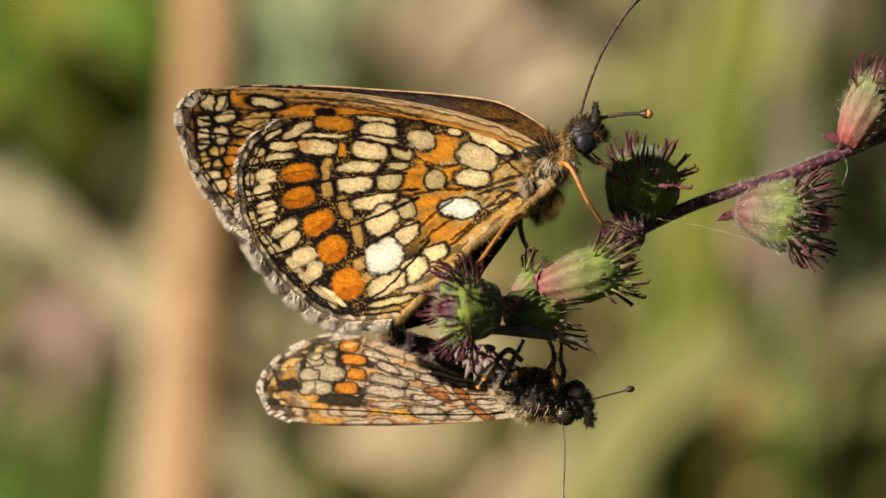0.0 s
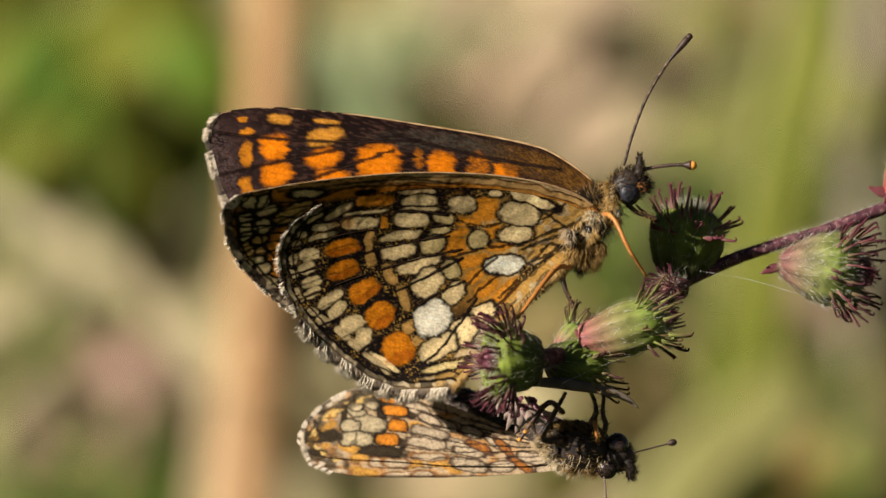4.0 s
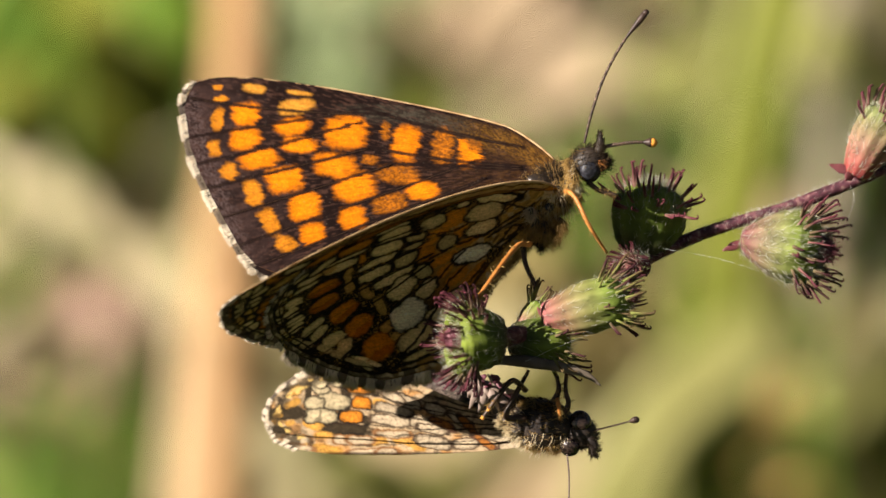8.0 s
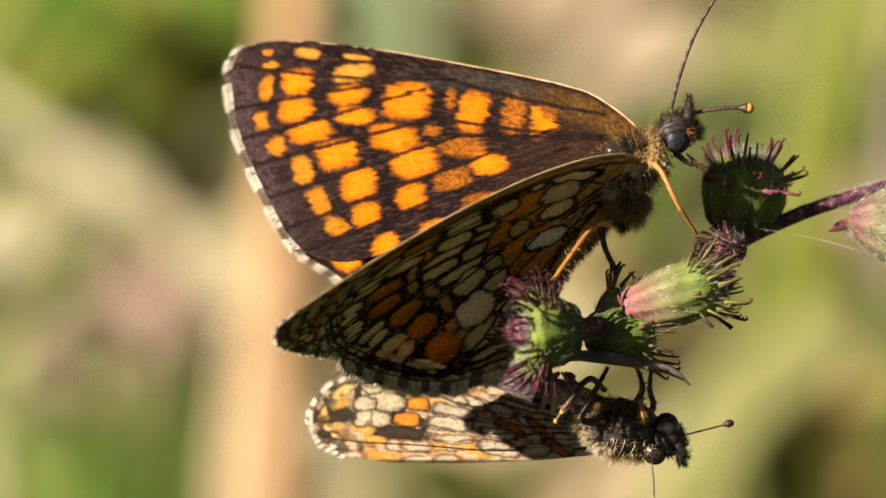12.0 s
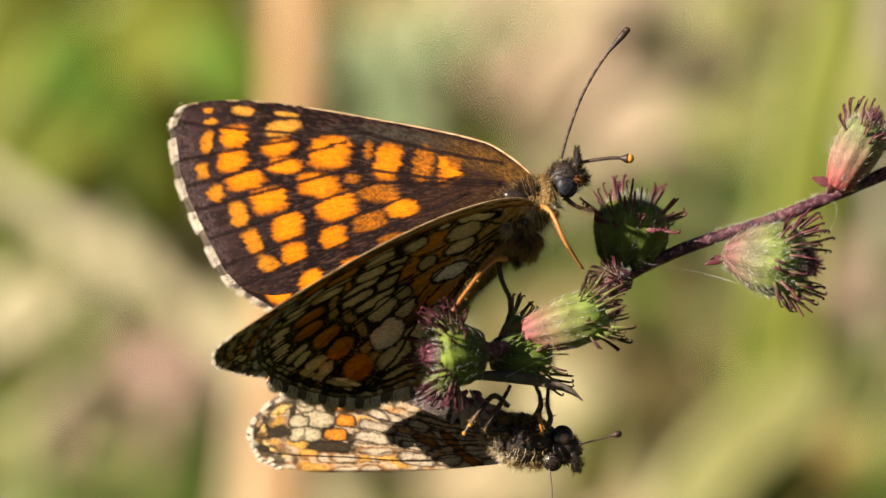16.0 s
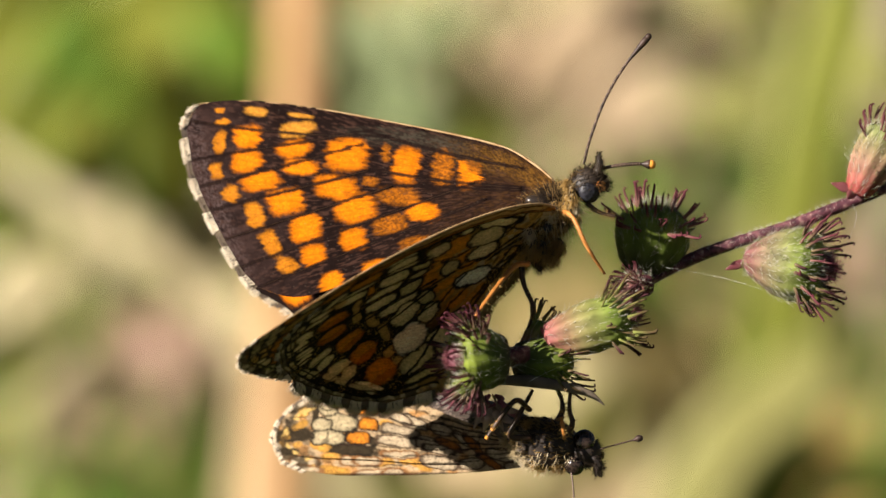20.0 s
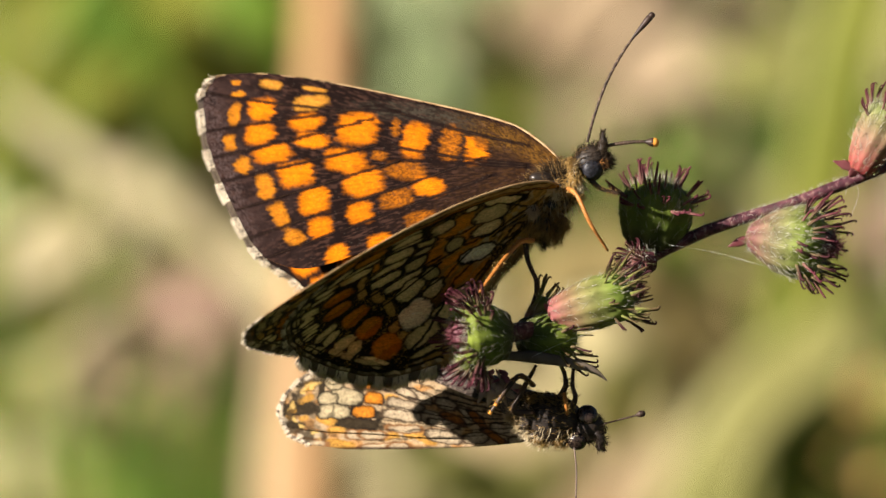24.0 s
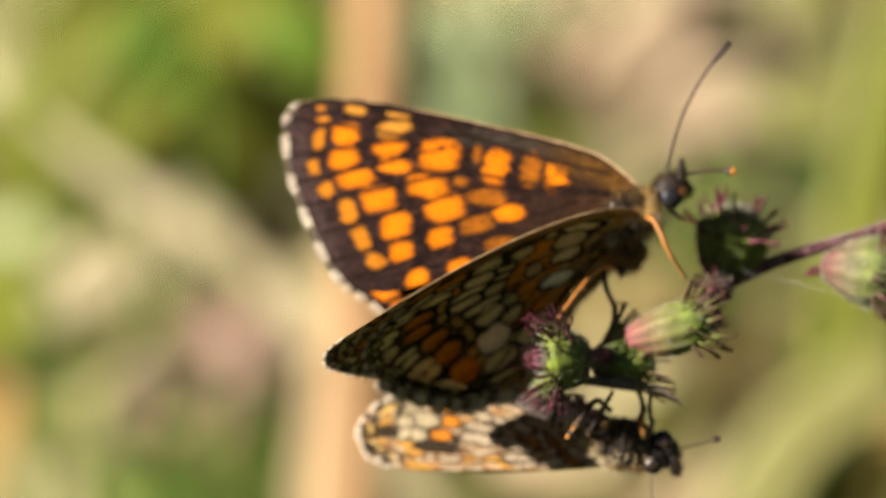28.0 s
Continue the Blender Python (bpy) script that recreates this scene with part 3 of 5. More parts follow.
def paint_under_hind(x, y, dx=6, dy=54):
    x, y = x - dx, y - dy
    ox, oy = x, y
    x, y = warped(x, y, 2.0, 0.9)
    r = np.hypot((x - 960) * 0.92, (y - 300) * 1.1)
    col = np.tile(np.array(INK), (len(x), 1))
    fleck = vnoise(x, y, 5, 4)
    low = smooth(-50, 10, y - 440 + 0.9 * (x - 800))
    # golden and tan hairs towards the root and the inner edge
    root = np.maximum(smooth(190, 120, r), smooth(-50, 10, y - 440 + 0.9 * (x - 800)))
    streak = vnoise((x * 0.8 - y * 0.6) * 0.18, x * 0.6 + y * 0.8, 4, 35)
    col = mix(col, (0.56, 0.28, 0.05), smooth(300, 190, r) * smooth(-0.5, 0.3, vnoise(x, y, 30, 33)) * 0.9)
    col = mix(col, (0.58, 0.34, 0.09), root * (0.6 + 0.4 * smooth(-0.4, 0.4, streak)))
    col = mix(col, (0.62, 0.48, 0.27), root * smooth(0.1, 0.5, vnoise(x, y, 12, 36)) * 0.8)
    col = mix(col, INK, root * smooth(0.15, 0.45, vnoise((x * 0.8 - y * 0.6) * 0.5, (x * 0.6 + y * 0.8) * 1.6, 9, 37)) * 0.7)
    k = 0
    for rows, c, ring in ((HIND_GOLD, GOLD, None), (HIND_ORANGE, (0.74, 0.28, 0.02), None), (HIND_TAN, (0.66, 0.51, 0.22), INK), (HIND_BASE, CREAM, INK), (HIND_MIDDLE, CREAM, INK),
                          (HIND_WHITE, WHITE, INK), (HIND_LUNULES, RUST, None), (HIND_UPPER, CREAM, None), (HIND_SUBMARGIN, CREAM, None),
                          (HIND_MARGIN, (0.66, 0.5, 0.25), None)):
        for cx, cy, rx, ry, tn in rows:
            k += 3
            col = spot(col, x, y, cx, cy, rx * 0.98, ry * 0.99, tn, np.array(c) * (0.84 + 0.26 * RNG.random()), 0.12, 0.1, 2.7, ring, 0.14, 100 + k, 3.0)
    for i, (cx, cy, rx, ry, tn) in enumerate(HIND_LUNULES):
        a = radians(tn)
        col = spot(col, x, y, cx - math.sin(a) * ry * 0.55, cy + math.cos(a) * ry * 0.55, rx * 0.85, ry * 0.34, tn, (0.5, 0.13, 0.006), 0.35, 0.3, 2.2, None, 0.25, 700 + i)
    for p, q in zip(HIND_VEINS[1:-1], HIND_VEINS[2:]):
        mid = [((a[0] + b[0]) / 2, (a[1] + b[1]) / 2) for a, b in zip(p, q)]
        col = mix(col, INK, smooth(2.2, 0.8, path_dist(x, y, mid) + 1.2 * vnoise(x, y, 6, 29)) * smooth(600, 520, x) * 0.6)
    # orange scales strewn over the outer part of some pale cells
    col = mix(col, (0.62, 0.26, 0.04), smooth(26, 14, np.hypot(x - 536, (y - 250) * 1.6)) * 0.6 * (col[:, 0] > 0.3))
    col = mix(col, (0.42, 0.25, 0.08), smooth(0.25, 0.6, vnoise(x * 0.6, y, 2.2, 32)) * (col[:, 0] < 0.2) * 0.2)
    for path in HIND_VEINS:
        d = path_dist(x, y, path)
        col = mix(col, INK, smooth(3.8, 1.6, d + vnoise(x, y, 6, 12)))
    for path in HIND_STROKES:
        d = path_dist(x, y, path)
        col = mix(col, INK, smooth(4.0, 1.6, d + 1.6 * vnoise(x, y, 6, 14)) * 0.9)
    col = col * (1 + 0.16 * vnoise((x + 0.4 * y) * 0.22, y - 0.4 * x, 2.6, 39))[:, None]
    # the rim: two dark lines with a pale one between
    rim = path_dist(ox, oy, RIM) + 1.6 * vnoise(x, y, 9, 38)
    col = mix(col, INK, smooth(2.6, 1.0, np.abs(rim - 24)) * 0.9)
    col = mix(col, (0.58, 0.46, 0.28), smooth(12, 9, rim) * smooth(2, 6, rim) * (0.25 + 0.75 * smooth(-0.2, 0.3, vnoise(x, y, 11, 34))))
    col = mix(col, INK, smooth(3.0, 1.2, np.abs(rim - 13)))
    col = mix(col, (0.2, 0.14, 0.08), smooth(4, 0, rim))
    col = mix(col, INK, smooth(14, 10, rim) * smooth(0.4, 0.8, np.cos(path_share(ox, oy, RIM) * 2 * math.pi * 9.5) + 0.3 * vnoise(x, y, 5, 47)) * 0.8)
    dust = smooth(0.35, 0.75, vnoise(x, y, 2.4, 31)) * 0.3
    col = mix(col, (0.03, 0.02, 0.01), dust * (col[:, 0] > 0.2))
    # golden scales strewn over the black lines
    gold = smooth(0.3, 0.7, vnoise(x, y, 2.2, 44)) * smooth(0.0, 0.4, vnoise(x, y, 24, 45)) * (col[:, 0] < 0.12)
    return mix(col, (0.62, 0.36, 0.07), gold * 0.65)


RIM = [(500, 204), (452, 230), (430, 262), (418, 300), (424, 370), (450, 430), (500, 495), (560, 545), (612, 566), (700, 560)]
FORE_RIM = [(352, 153), (330, 168), (322, 190), (330, 260), (350, 312), (400, 380), (442, 420)]
FORE_CELLS = [(374, 176, 15, 13, 8), (394, 178, 10, 13, 8), (362, 209, 12, 9, -6), (401, 203, 18, 9, -16), (361, 230, 11, 8, -12), (391, 233, 14, 13, -32), (361, 248, 10, 7, -16),
              (376, 308, 13, 8, -10), (388, 324, 12, 9, 0), (398, 352, 16, 10, 30), (472, 176, 25, 7, 8)]
FORE_GOLD = [(446, 213, 32, 14, -26), (362, 271, 11, 9, -20), (384, 262, 12, 9, -20), (366, 290, 12, 7, -24), (386, 286, 9, 8, -24)]
FORE_ORANGE = [(428, 170, 24, 12, 6), (548, 191, 62, 9, 3), (640, 194, 50, 8, 8), (430, 258, 26, 14, -26), (418, 280, 22, 14, -30), (412, 308, 16, 12, -30), (408, 335, 16, 14, -30),
               (720, 212, 60, 6, 10), (820, 236, 60, 6, 14), (905, 262, 46, 8, 24)]
FORE_STROKES = [((400, 185), (480, 190), (560, 178), (700, 200), (840, 232)), ((345, 200), (420, 196), (500, 188)), ((345, 222), (420, 208), (500, 200)),
                ((420, 160), (520, 168), (640, 176), (760, 205)), ((640, 212), (740, 222), (840, 244), (930, 280)), ((350, 245), (410, 232), (470, 210))]


def paint_under_fore(x, y):
    x, y = x - 6, y - 54
    rim = path_dist(x, y, FORE_RIM)
    x, y = warped(x, y, 1.8, 0.9, 90)
    col = np.tile(np.array((0.3, 0.13, 0.03)), (len(x), 1))
    col = mix(col, INK, smooth(0.0, 0.4, vnoise(x, y * 1.6, 18, 50)) * 0.85)
    # the front edge: tan, speckled with dark scales
    costa = smooth(26, 14, y - 150 - 0.00032 * np.clip(x - 400, 0, None) ** 2)
    col = mix(col, (0.55, 0.3, 0.09), np.maximum(costa, smooth(720, 820, x)) * 0.9)
    col = mix(col, INK, smooth(0.0, 0.35, vnoise(x * 0.4, y * 1.4, 5, 51)) * costa * smooth(760, 640, x) * 0.8)
    k = 0
    for rows, c, ring in ((FORE_ORANGE, (0.74, 0.27, 0.02), None), (FORE_GOLD, (0.76, 0.46, 0.13), INK), (FORE_CELLS, CREAM, INK)):
        for cx, cy, rx, ry, tn in rows:
            k += 3
            col = spot(col, x, y, cx, cy, rx, ry, tn, np.array(c) * (0.85 + 0.25 * RNG.random()), 0.16, 0.16, 2.8, ring, 0.18, 300 + k)
    # lengthwise stripes of the front edge
    t = y - np.interp(x, (360, 450, 600, 750, 880, 960), (152, 150, 158, 180, 215, 255)) + 2.2 * vnoise(x * 0.3, y, 12, 56)
    span = smooth(560, 700, x)
    for at, w, c in ((2, 2.0, (0.7, 0.5, 0.26)), (7, 2.4, (0.1, 0.05, 0.02)), (13, 4.5, (0.62, 0.38, 0.14)), (20, 2.2, (0.14, 0.06, 0.02)), (25, 4, (0.66, 0.27, 0.03)), (31, 2, INK)):
        col = mix(col, c, smooth(w + 1.5, w - 0.8, np.abs(t - at)) * span * (0.55 + 0.45 * smooth(-0.4, 0.2, vnoise(x * 0.3, y, 7, 60 + at))))
    col = spot(col, x, y, 578, 194, 22, 9, 4, INK, 0.2, 0.2, 2.4, None, 0, 380)
    for path in FORE_STROKES:
        col = mix(col, INK, smooth(3.4, 1.2, path_dist(x, y, path) + 1.6 * vnoise(x, y, 8, 54)) * 0.85)
    for b in ((326, 198), (324, 222), (328, 246), (334, 270), (343, 294), (356, 318), (372, 340), (390, 362), (408, 386)):
        d, u = seg_dist(x, y, (640, 250), b, -6)
        col = mix(col, INK, smooth(3.2, 1.2, d + vnoise(x, y, 7, 55)) * smooth(0.45, 0.65, u))
    for edge, w in ((20, 3.4), (54, 4.2)):
        col = mix(col, INK, smooth(w, 1.2, np.abs(rim - edge + 3 * vnoise(x, y, 12, 53))) * 0.9)
    col = mix(col, (0.66, 0.52, 0.34), smooth(14, 10, rim + 2 * vnoise(x, y, 6, 57)))
    col = mix(col, (0.08, 0.05, 0.035), smooth(18, 13, rim) * smooth(-0.1, 0.2, vnoise(x, y, 13, 59)) * 0.9)
    col = col * (1 + 0.16 * vnoise(x * 0.25, y, 2.6, 58))[:, None]
    col = mix(col, (0.8, 0.7, 0.52), smooth(20, 10, np.hypot(x - 336, y - 168)))
    col = mix(col, INK, smooth(16, 11, rim) * smooth(0.5, 0.8, np.cos(path_share(x, y, FORE_RIM) * 2 * math.pi * 9.5) + 0.3 * vnoise(x, y, 5, 52)) * 0.85)
    return col * (1 - 0.35 * smooth(20, 12, rim) * smooth(-0.2, 0.5, vnoise((x + y) * 0.2, (y - x), 3.0, 49)))[:, None]


def paint_dusky(x, y):
    col = np.tile(np.array(DARK), (len(x), 1))
    col = mix(col, (0.12, 0.055, 0.015), smooth(0, 0.6, vnoise(x, y, 8, 61)) * smooth(700, 930, x))
    for i, (cx, cy) in enumerate(((500, 440), (520, 480), (560, 520), (600, 545), (570, 450), (610, 480), (660, 510))):
        col = spot(col, x, y, cx, cy, 26, 20, -20, ORANGE, 0.14, 0.15, 2.6, None, 0.1, 400 + i)
    return col


def paint_inner(x, y):
    """Orange upper side with dark veins and rim, and pale hairs along the folded inner edge."""
    rim = path_dist(x - 6, y - 54, RIM)
    col = np.tile(np.array((0.6, 0.17, 0.01)), (len(x), 1))
    col = mix(col, DARK, smooth(0.1, 0.5, vnoise(x, y, 24, 61)) * 0.7)
    for path in HIND_VEINS:
        col = mix(col, DARK, smooth(6, 3, path_dist(x - 6, y - 54, path)))
    col = mix(col, DARK, smooth(34, 22, rim))
    col = mix(col, DARK, smooth(230, 150, np.hypot(x - 966, y - 354)))
    fold = (267 * (955 - x) - 380 * (y - 355)) / 464.0
    streak = smooth(-0.4, 0.4, vnoise((x * 0.8 - y * 0.6) * 0.2, x * 0.6 + y * 0.8, 5, 65))
    return mix(col, (0.4, 0.29, 0.15), smooth(14, -4, fold) * (0.5 + 0.5 * streak))


PHI = radians(20)
NEAR_HINGE = (951.5, 370)
FAR_HINGE = (965, 300)


def shifted(pts, dx=6, dy=54):
    return [(a + dx, b + dy) for a, b in pts]


def fringe_rows(pts, ox, oy, ln, count, checks=True):
    """Pale fringe along a rim, with dark tufts where the veins end."""
    fx, fy = [p[0] for p in pts], [p[1] for p in pts]
    rows = [("fringe", fx, fy, ox, oy, ln * (0.8 if checks else 1), M_FRINGE_DARK if checks else M_FRINGE, count // 4 if checks else count)]
    if checks:
        u = np.linspace(0, 1, len(fx))
        for c in np.linspace(0.06, 0.94, 7):
            w = np.linspace(c - 0.04, c + 0.04, 3)
            rows.append(("fringe_tuft", list(np.interp(w, u, fx)), list(np.interp(w, u, fy)), ox, oy, ln * 1.15, M_FRINGE_WHITE, count // 13))
        for c in np.linspace(0.133, 0.867, 6):
            w = np.linspace(c - 0.026, c + 0.026, 3)
            rows.append(("fringe_tuft", list(np.interp(w, u, fx)), list(np.interp(w, u, fy)), ox, oy, ln * 0.8, M_FRINGE_DARK, count // 14))
    return rows


def hind_cup(x, y):
    """The near wings bow outwards, and the hindwing folds towards the lens along its inner edge."""
    nb = math.sin(PHI) * (NEAR_HINGE[0] - x) + math.cos(PHI) * (NEAR_HINGE[1] - y)
    fold = (267 * (955 - x) - 380 * (y - 355)) / 464.0
    bend = (0.4 * (955 - x) - (y - 355)) / 1.077
    return -0.0008 * nb * (nb - 240) - 0.24 * (np.sqrt(np.clip(-fold, 0, None) ** 2 + 16) - 4) * (fold < 0) - 0.05 * (np.sqrt(np.clip(-bend, 0, None) ** 2 + 64) - 8)


butterfly = thing("butterfly", L(965, 350, 5), "orange and dark brown checkered butterfly clinging to a spiny burr", "butterfly")

far_fore = wing("forewing", butterfly, FAR_HINGE, PHI, radians(22),
                [(326, 187), (334, 158), (350, 142), (420, 137), (560, 152), (700, 178), (830, 205), (900, 225), (950, 255), (985, 285)],
                [(326, 193), (337, 262), (361, 322), (391, 380), (425, 440), (453, 470), (520, 488), (650, 452), (800, 400), (985, 330)],
                paint_upper_fore, paint_under_fore, "dark brown upper side with bright orange checks", 430, 210, 22, None, UP_VEINS, UP_BOWS, True,
                fringe_rows([(350, 142), (333, 160), (326, 188), (337, 262), (361, 322), (391, 380), (425, 440), (453, 470)], -8, 4, 14, 3000), 1.2, -1.0)
far_hind = wing("hindwing", butterfly, FAR_HINGE, radians(40), radians(20),
                [(428, 440), (470, 400), (600, 380), (800, 345), (985, 305)],
                [(428, 446), (450, 476), (500, 506), (560, 560), (620, 600), (700, 590), (850, 480), (985, 335)],
                paint_dusky, paint_dusky, "dark brown upper side with a white fringe", 120, 60, 125, None, (), (), False,
                fringe_rows([(440, 425), (430, 443), (450, 476), (500, 506), (560, 560)], -8, 5, 14, 500), 1.2, -1.0)
near_fore = wing("forewing", butterfly, NEAR_HINGE, PHI, 0.0,
                 shifted([(322, 185), (332, 165), (360, 152), (450, 150), (600, 158), (750, 180), (880, 215), (960, 255), (985, 280)]),
                 shifted([(322, 190), (330, 260), (350, 312), (400, 380), (442, 412), (520, 425), (700, 400), (900, 330), (985, 300)]),
                 paint_dusky, paint_under_fore, "orange under side with cream and black checks", 330, 150, -9, hind_cup, (), (), True,
                 fringe_rows(shifted(FORE_RIM), -9, 4, 8, 420), 1.2, 1.0)
near_hind = wing("hindwing", butterfly, NEAR_HINGE, PHI, 0.0,
                 shifted([(418, 300), (430, 262), (455, 228), (500, 206), (620, 197), (760, 212), (900, 250), (985, 290)]),
                 shifted([(418, 302), (424, 370), (450, 430), (500, 495), (560, 545), (612, 568), (690, 562), (752, 508), (836, 424), (918, 366), (985, 312)]),
                 paint_inner, paint_under_hind, "cream, orange and black mosaic under side", 420, 250, -16, hind_cup,
                 [shifted(path) for path in HIND_VEINS], HIND_BOWS, False,
                 fringe_rows(shifted(RIM[5:]), -7, 14, 23, 5200) + fringe_rows(shifted(RIM[:6]), -10, 5, 11, 500)
                 + [("inner_hairs", [706, 758, 842, 924, 984], [612, 560, 478, 420, 368], 6, 14, 20, M_FUR, 1300)], 1.2, 1.0)

# ---- body of the upper butterfly ----
AX = (math.cos(PHI + 0.35), 0, math.sin(PHI + 0.35))
thorax_shape = blob(L(970, 346, 24), AX, 62, 41)
thorax = part("thorax", thorax_shape, M_BODY, butterfly, "dark furry thorax")
LAY = (-0.9, -0.1, -0.5)
part("fur", fur(thorax_shape, 2200, 20, 0.55, (-0.4, -0.2, 0.5), 0.6, lambda p, n: n[2] > 0.3), M_FUR_BLACK, thorax)
part("fur", fur(thorax_shape, 500, 24, 0.5, (-0.3, -0.2, 0.6), 0.6, lambda p, n: n[2] > 0.2), M_FUR, thorax)
part("fur", fur(thorax_shape, 2000, 17, 0.6, LAY), M_FUR_BLACK, thorax)
part("fur", fur(thorax_shape, 2200, 21, 0.6, LAY, 0.6, lambda p, n: n[2] < 0.5), M_FUR, thorax)
part("fur", fur(thorax_shape, 700, 30, 0.6, (0.1, -0.3, -0.9), 0.45, lambda p, n: n[2] < 0.1), M_FUR_PALE, thorax)
for tx, ty, td, tr, tm, tl in ((977, 338, -14, 10, M_FUR_PALE, 17), (992, 396, -8, 12, M_FUR, 22), (1004, 330, -10, 12, M_FUR, 17), (938, 374, -26, 9, M_FRINGE, 17),
                               (962, 404, -6, 16, M_FUR, 26), (945, 396, -10, 16, M_FUR, 24), (980, 412, -2, 12, M_FUR, 24), (958, 424, 0, 9, M_FUR_BLACK, 22),
                               (1014, 312, -14, 12, M_FUR, 18), (1018, 330, -12, 9, M_FUR_PALE, 15), (1010, 290, -8, 11, M_FUR, 18), (1020, 344, -8, 8, M_FUR, 14)):
    clump = blob(L(tx, ty, td), (0.3, -0.4, -0.8), tr, tr * 0.7, 12, 8)
    tuft = part("tuft", clump, M_BODY, thorax)
    part("fur", fur(clump, 300, tl, 0.65, (-0.2, -0.3, -0.9), 0.4), tm, tuft)
part("knee_plate", blob(L(972, 366, -16), (0.2, -1, 0), 7, 9, 14, 10), M_EYE, thorax, "small glossy dark plate")
part("shoulder_plate", blob(L(958, 322, -4), (-0.9, -0.2, 0.1), 28, 14, 16, 10), M_BODY_GLOSS, thorax, "glossy bluish-black shoulder plate")
abdomen_line = spline([L(925, 378, 20), L(855, 425, 75), L(775, 505, 145), L(712, 590, 172), L(692, 648, 170)], 24)
abdomen_shape = tube(abdomen_line, [32, 34, 30, 25, 18, 12], 16, 0, 0, 0.02)
abdomen = part("abdomen", abdomen_shape, M_BODY, butterfly)
part("fur", fur(abdomen_shape, 1500, 18, 0.8, (-0.6, 0, -0.5)), M_FUR, abdomen)
head_shape = blob(L(1040, 288, 2), (1, 0, 0.3), 30, 28)
head = part("head", head_shape, M_BODY, butterfly)
part("fur", fur(head_shape, 700, 15, 0.5, (0.5, -0.1, 0.4)), M_FUR_BLACK, head)
part("fur", fur(head_shape, 160, 13, 0.6, (-0.7, -0.3, -0.2), 0.5, lambda p, n: n[0] < 0), M_FUR, head)
part("eye", blob(L(1044, 301, -17), (0.2, -1, 0), 12, 19), M_EYE, head, "dark shiny compound eye")
part("eye", blob(L(1044, 303, 24), (0.2, 1, 0), 13, 20), M_EYE, head, "dark shiny compound eye")
part("eye_rim", fur(blob(L(1030, 306, -16), (0.1, -1, 0), 8, 22), 130, 10, 0.7, (-0.5, -0.5, -0.6), 0.3, lambda p, n: n[0] < -0.2), M_FUR_PALE, head, "pale hairs behind the eye")
part("face_tuft", fur(blob(L(1066, 290, -12), (1, 0, 0), 8, 10), 160, 17, 0.6, (0.9, -0.2, 0.1), 0.6), M_FUR_BLACK, head)
part("cheek", fur(blob(L(1063, 292, -16), (1, -0.5, 0), 6, 8), 60, 9, 0.8, (0.5, -0.5, -0.3), 0.4), M_ORANGE_LEG, head, "orange hairs on the cheek")
for dd in (-8, 10):
    palp = tube(spline([L(1056, 276, dd), L(1062, 258, dd - 2), L(1062, 234, dd)], 10), [8, 8, 1.5], 8)
    pp = part("palp", palp, M_BODY, butterfly)
    part("fur", fur(palp, 120, 9, 0.7, (0.1, 0, 0.9)), M_FUR_BLACK, pp)


def antenna(parent, pts, club, tip_mat, rad=2.6, skin=None):
    line = spline(pts, 60)
    r = np.full(60, rad)
    r[1::2] *= 0.82
    k = np.clip((np.arange(60) - 48) / 8, 0, 1)
    r = r + k * (club - rad)
    r[-1] = club * 0.45
    a = part("antenna", tube(line, list(r), 9), skin or M_ANTENNA, parent, "thin ringed antenna with a clubbed end", at=Vector(tuple(line[0])))
    for i in range(3, 46, 2):
        part("ring", tube(line[i:i + 2] * 1.0, [rad * 1.08, rad * 1.08], 8), M_ANT_PALE if i % 4 == 1 else M_ANTENNA, a)
    part("club_tip", blob(Vector(tuple(line[-1])), Vector(tuple(line[-1] - line[-3])), club * 1.0, club * 0.95, 12, 8), tip_mat, a, "orange tip")
    return a


up_antenna = antenna(butterfly, [L(1034, 254, -4), L(1045, 205, -6), L(1066, 140, -8), L(1098, 78, -8), L(1139, 22, -8)], 6.5, M_ANTENNA)
antenna(butterfly, [L(1062, 262, 6), L(1090, 256, 0), L(1125, 252, -4), L(1154, 253, -6)], 9, M_CLUB_TIP, 3.2)


def leg(parent, pts, rads, material, label="", spiky=True):
    line = spline(pts, 22)
    sh = tube(line, rads, 9, 0, 0, 0.02)
    ob = part("leg", sh, material, parent, label)
    if spiky:
        part("bristles", fur(sh, 60, 9, 0.7, np.array(line[-1]) - np.array(line[0])), M_FUR, ob)
    return ob


leg(butterfly, [LP(1000, 338, -20), LP(1018, 350, -44), LP(1044, 402, -60), LP(1074, 448, -30)], [5, 4.5, 3.5, 2.4], M_ORANGE_LEG, "orange front leg")
leg(butterfly, [LP(938, 432, -30), LP(915, 436, -70), LP(882, 476, -120), LP(846, 526, -150)], [5.5, 5, 4, 3], M_ORANGE_LEG, "orange middle leg")
leg(butterfly, [L(925, 430, 0), L(930, 468, -4), L(947, 510, -8), L(938, 548, -10)], [6, 4.5, 4, 2.5], M_DARK_LEG, "dark hind leg")
leg(butterfly, [L(1040, 322, 0), L(1062, 338, 4), L(1092, 346, 4)], [5, 4, 3], M_DARK_LEG)

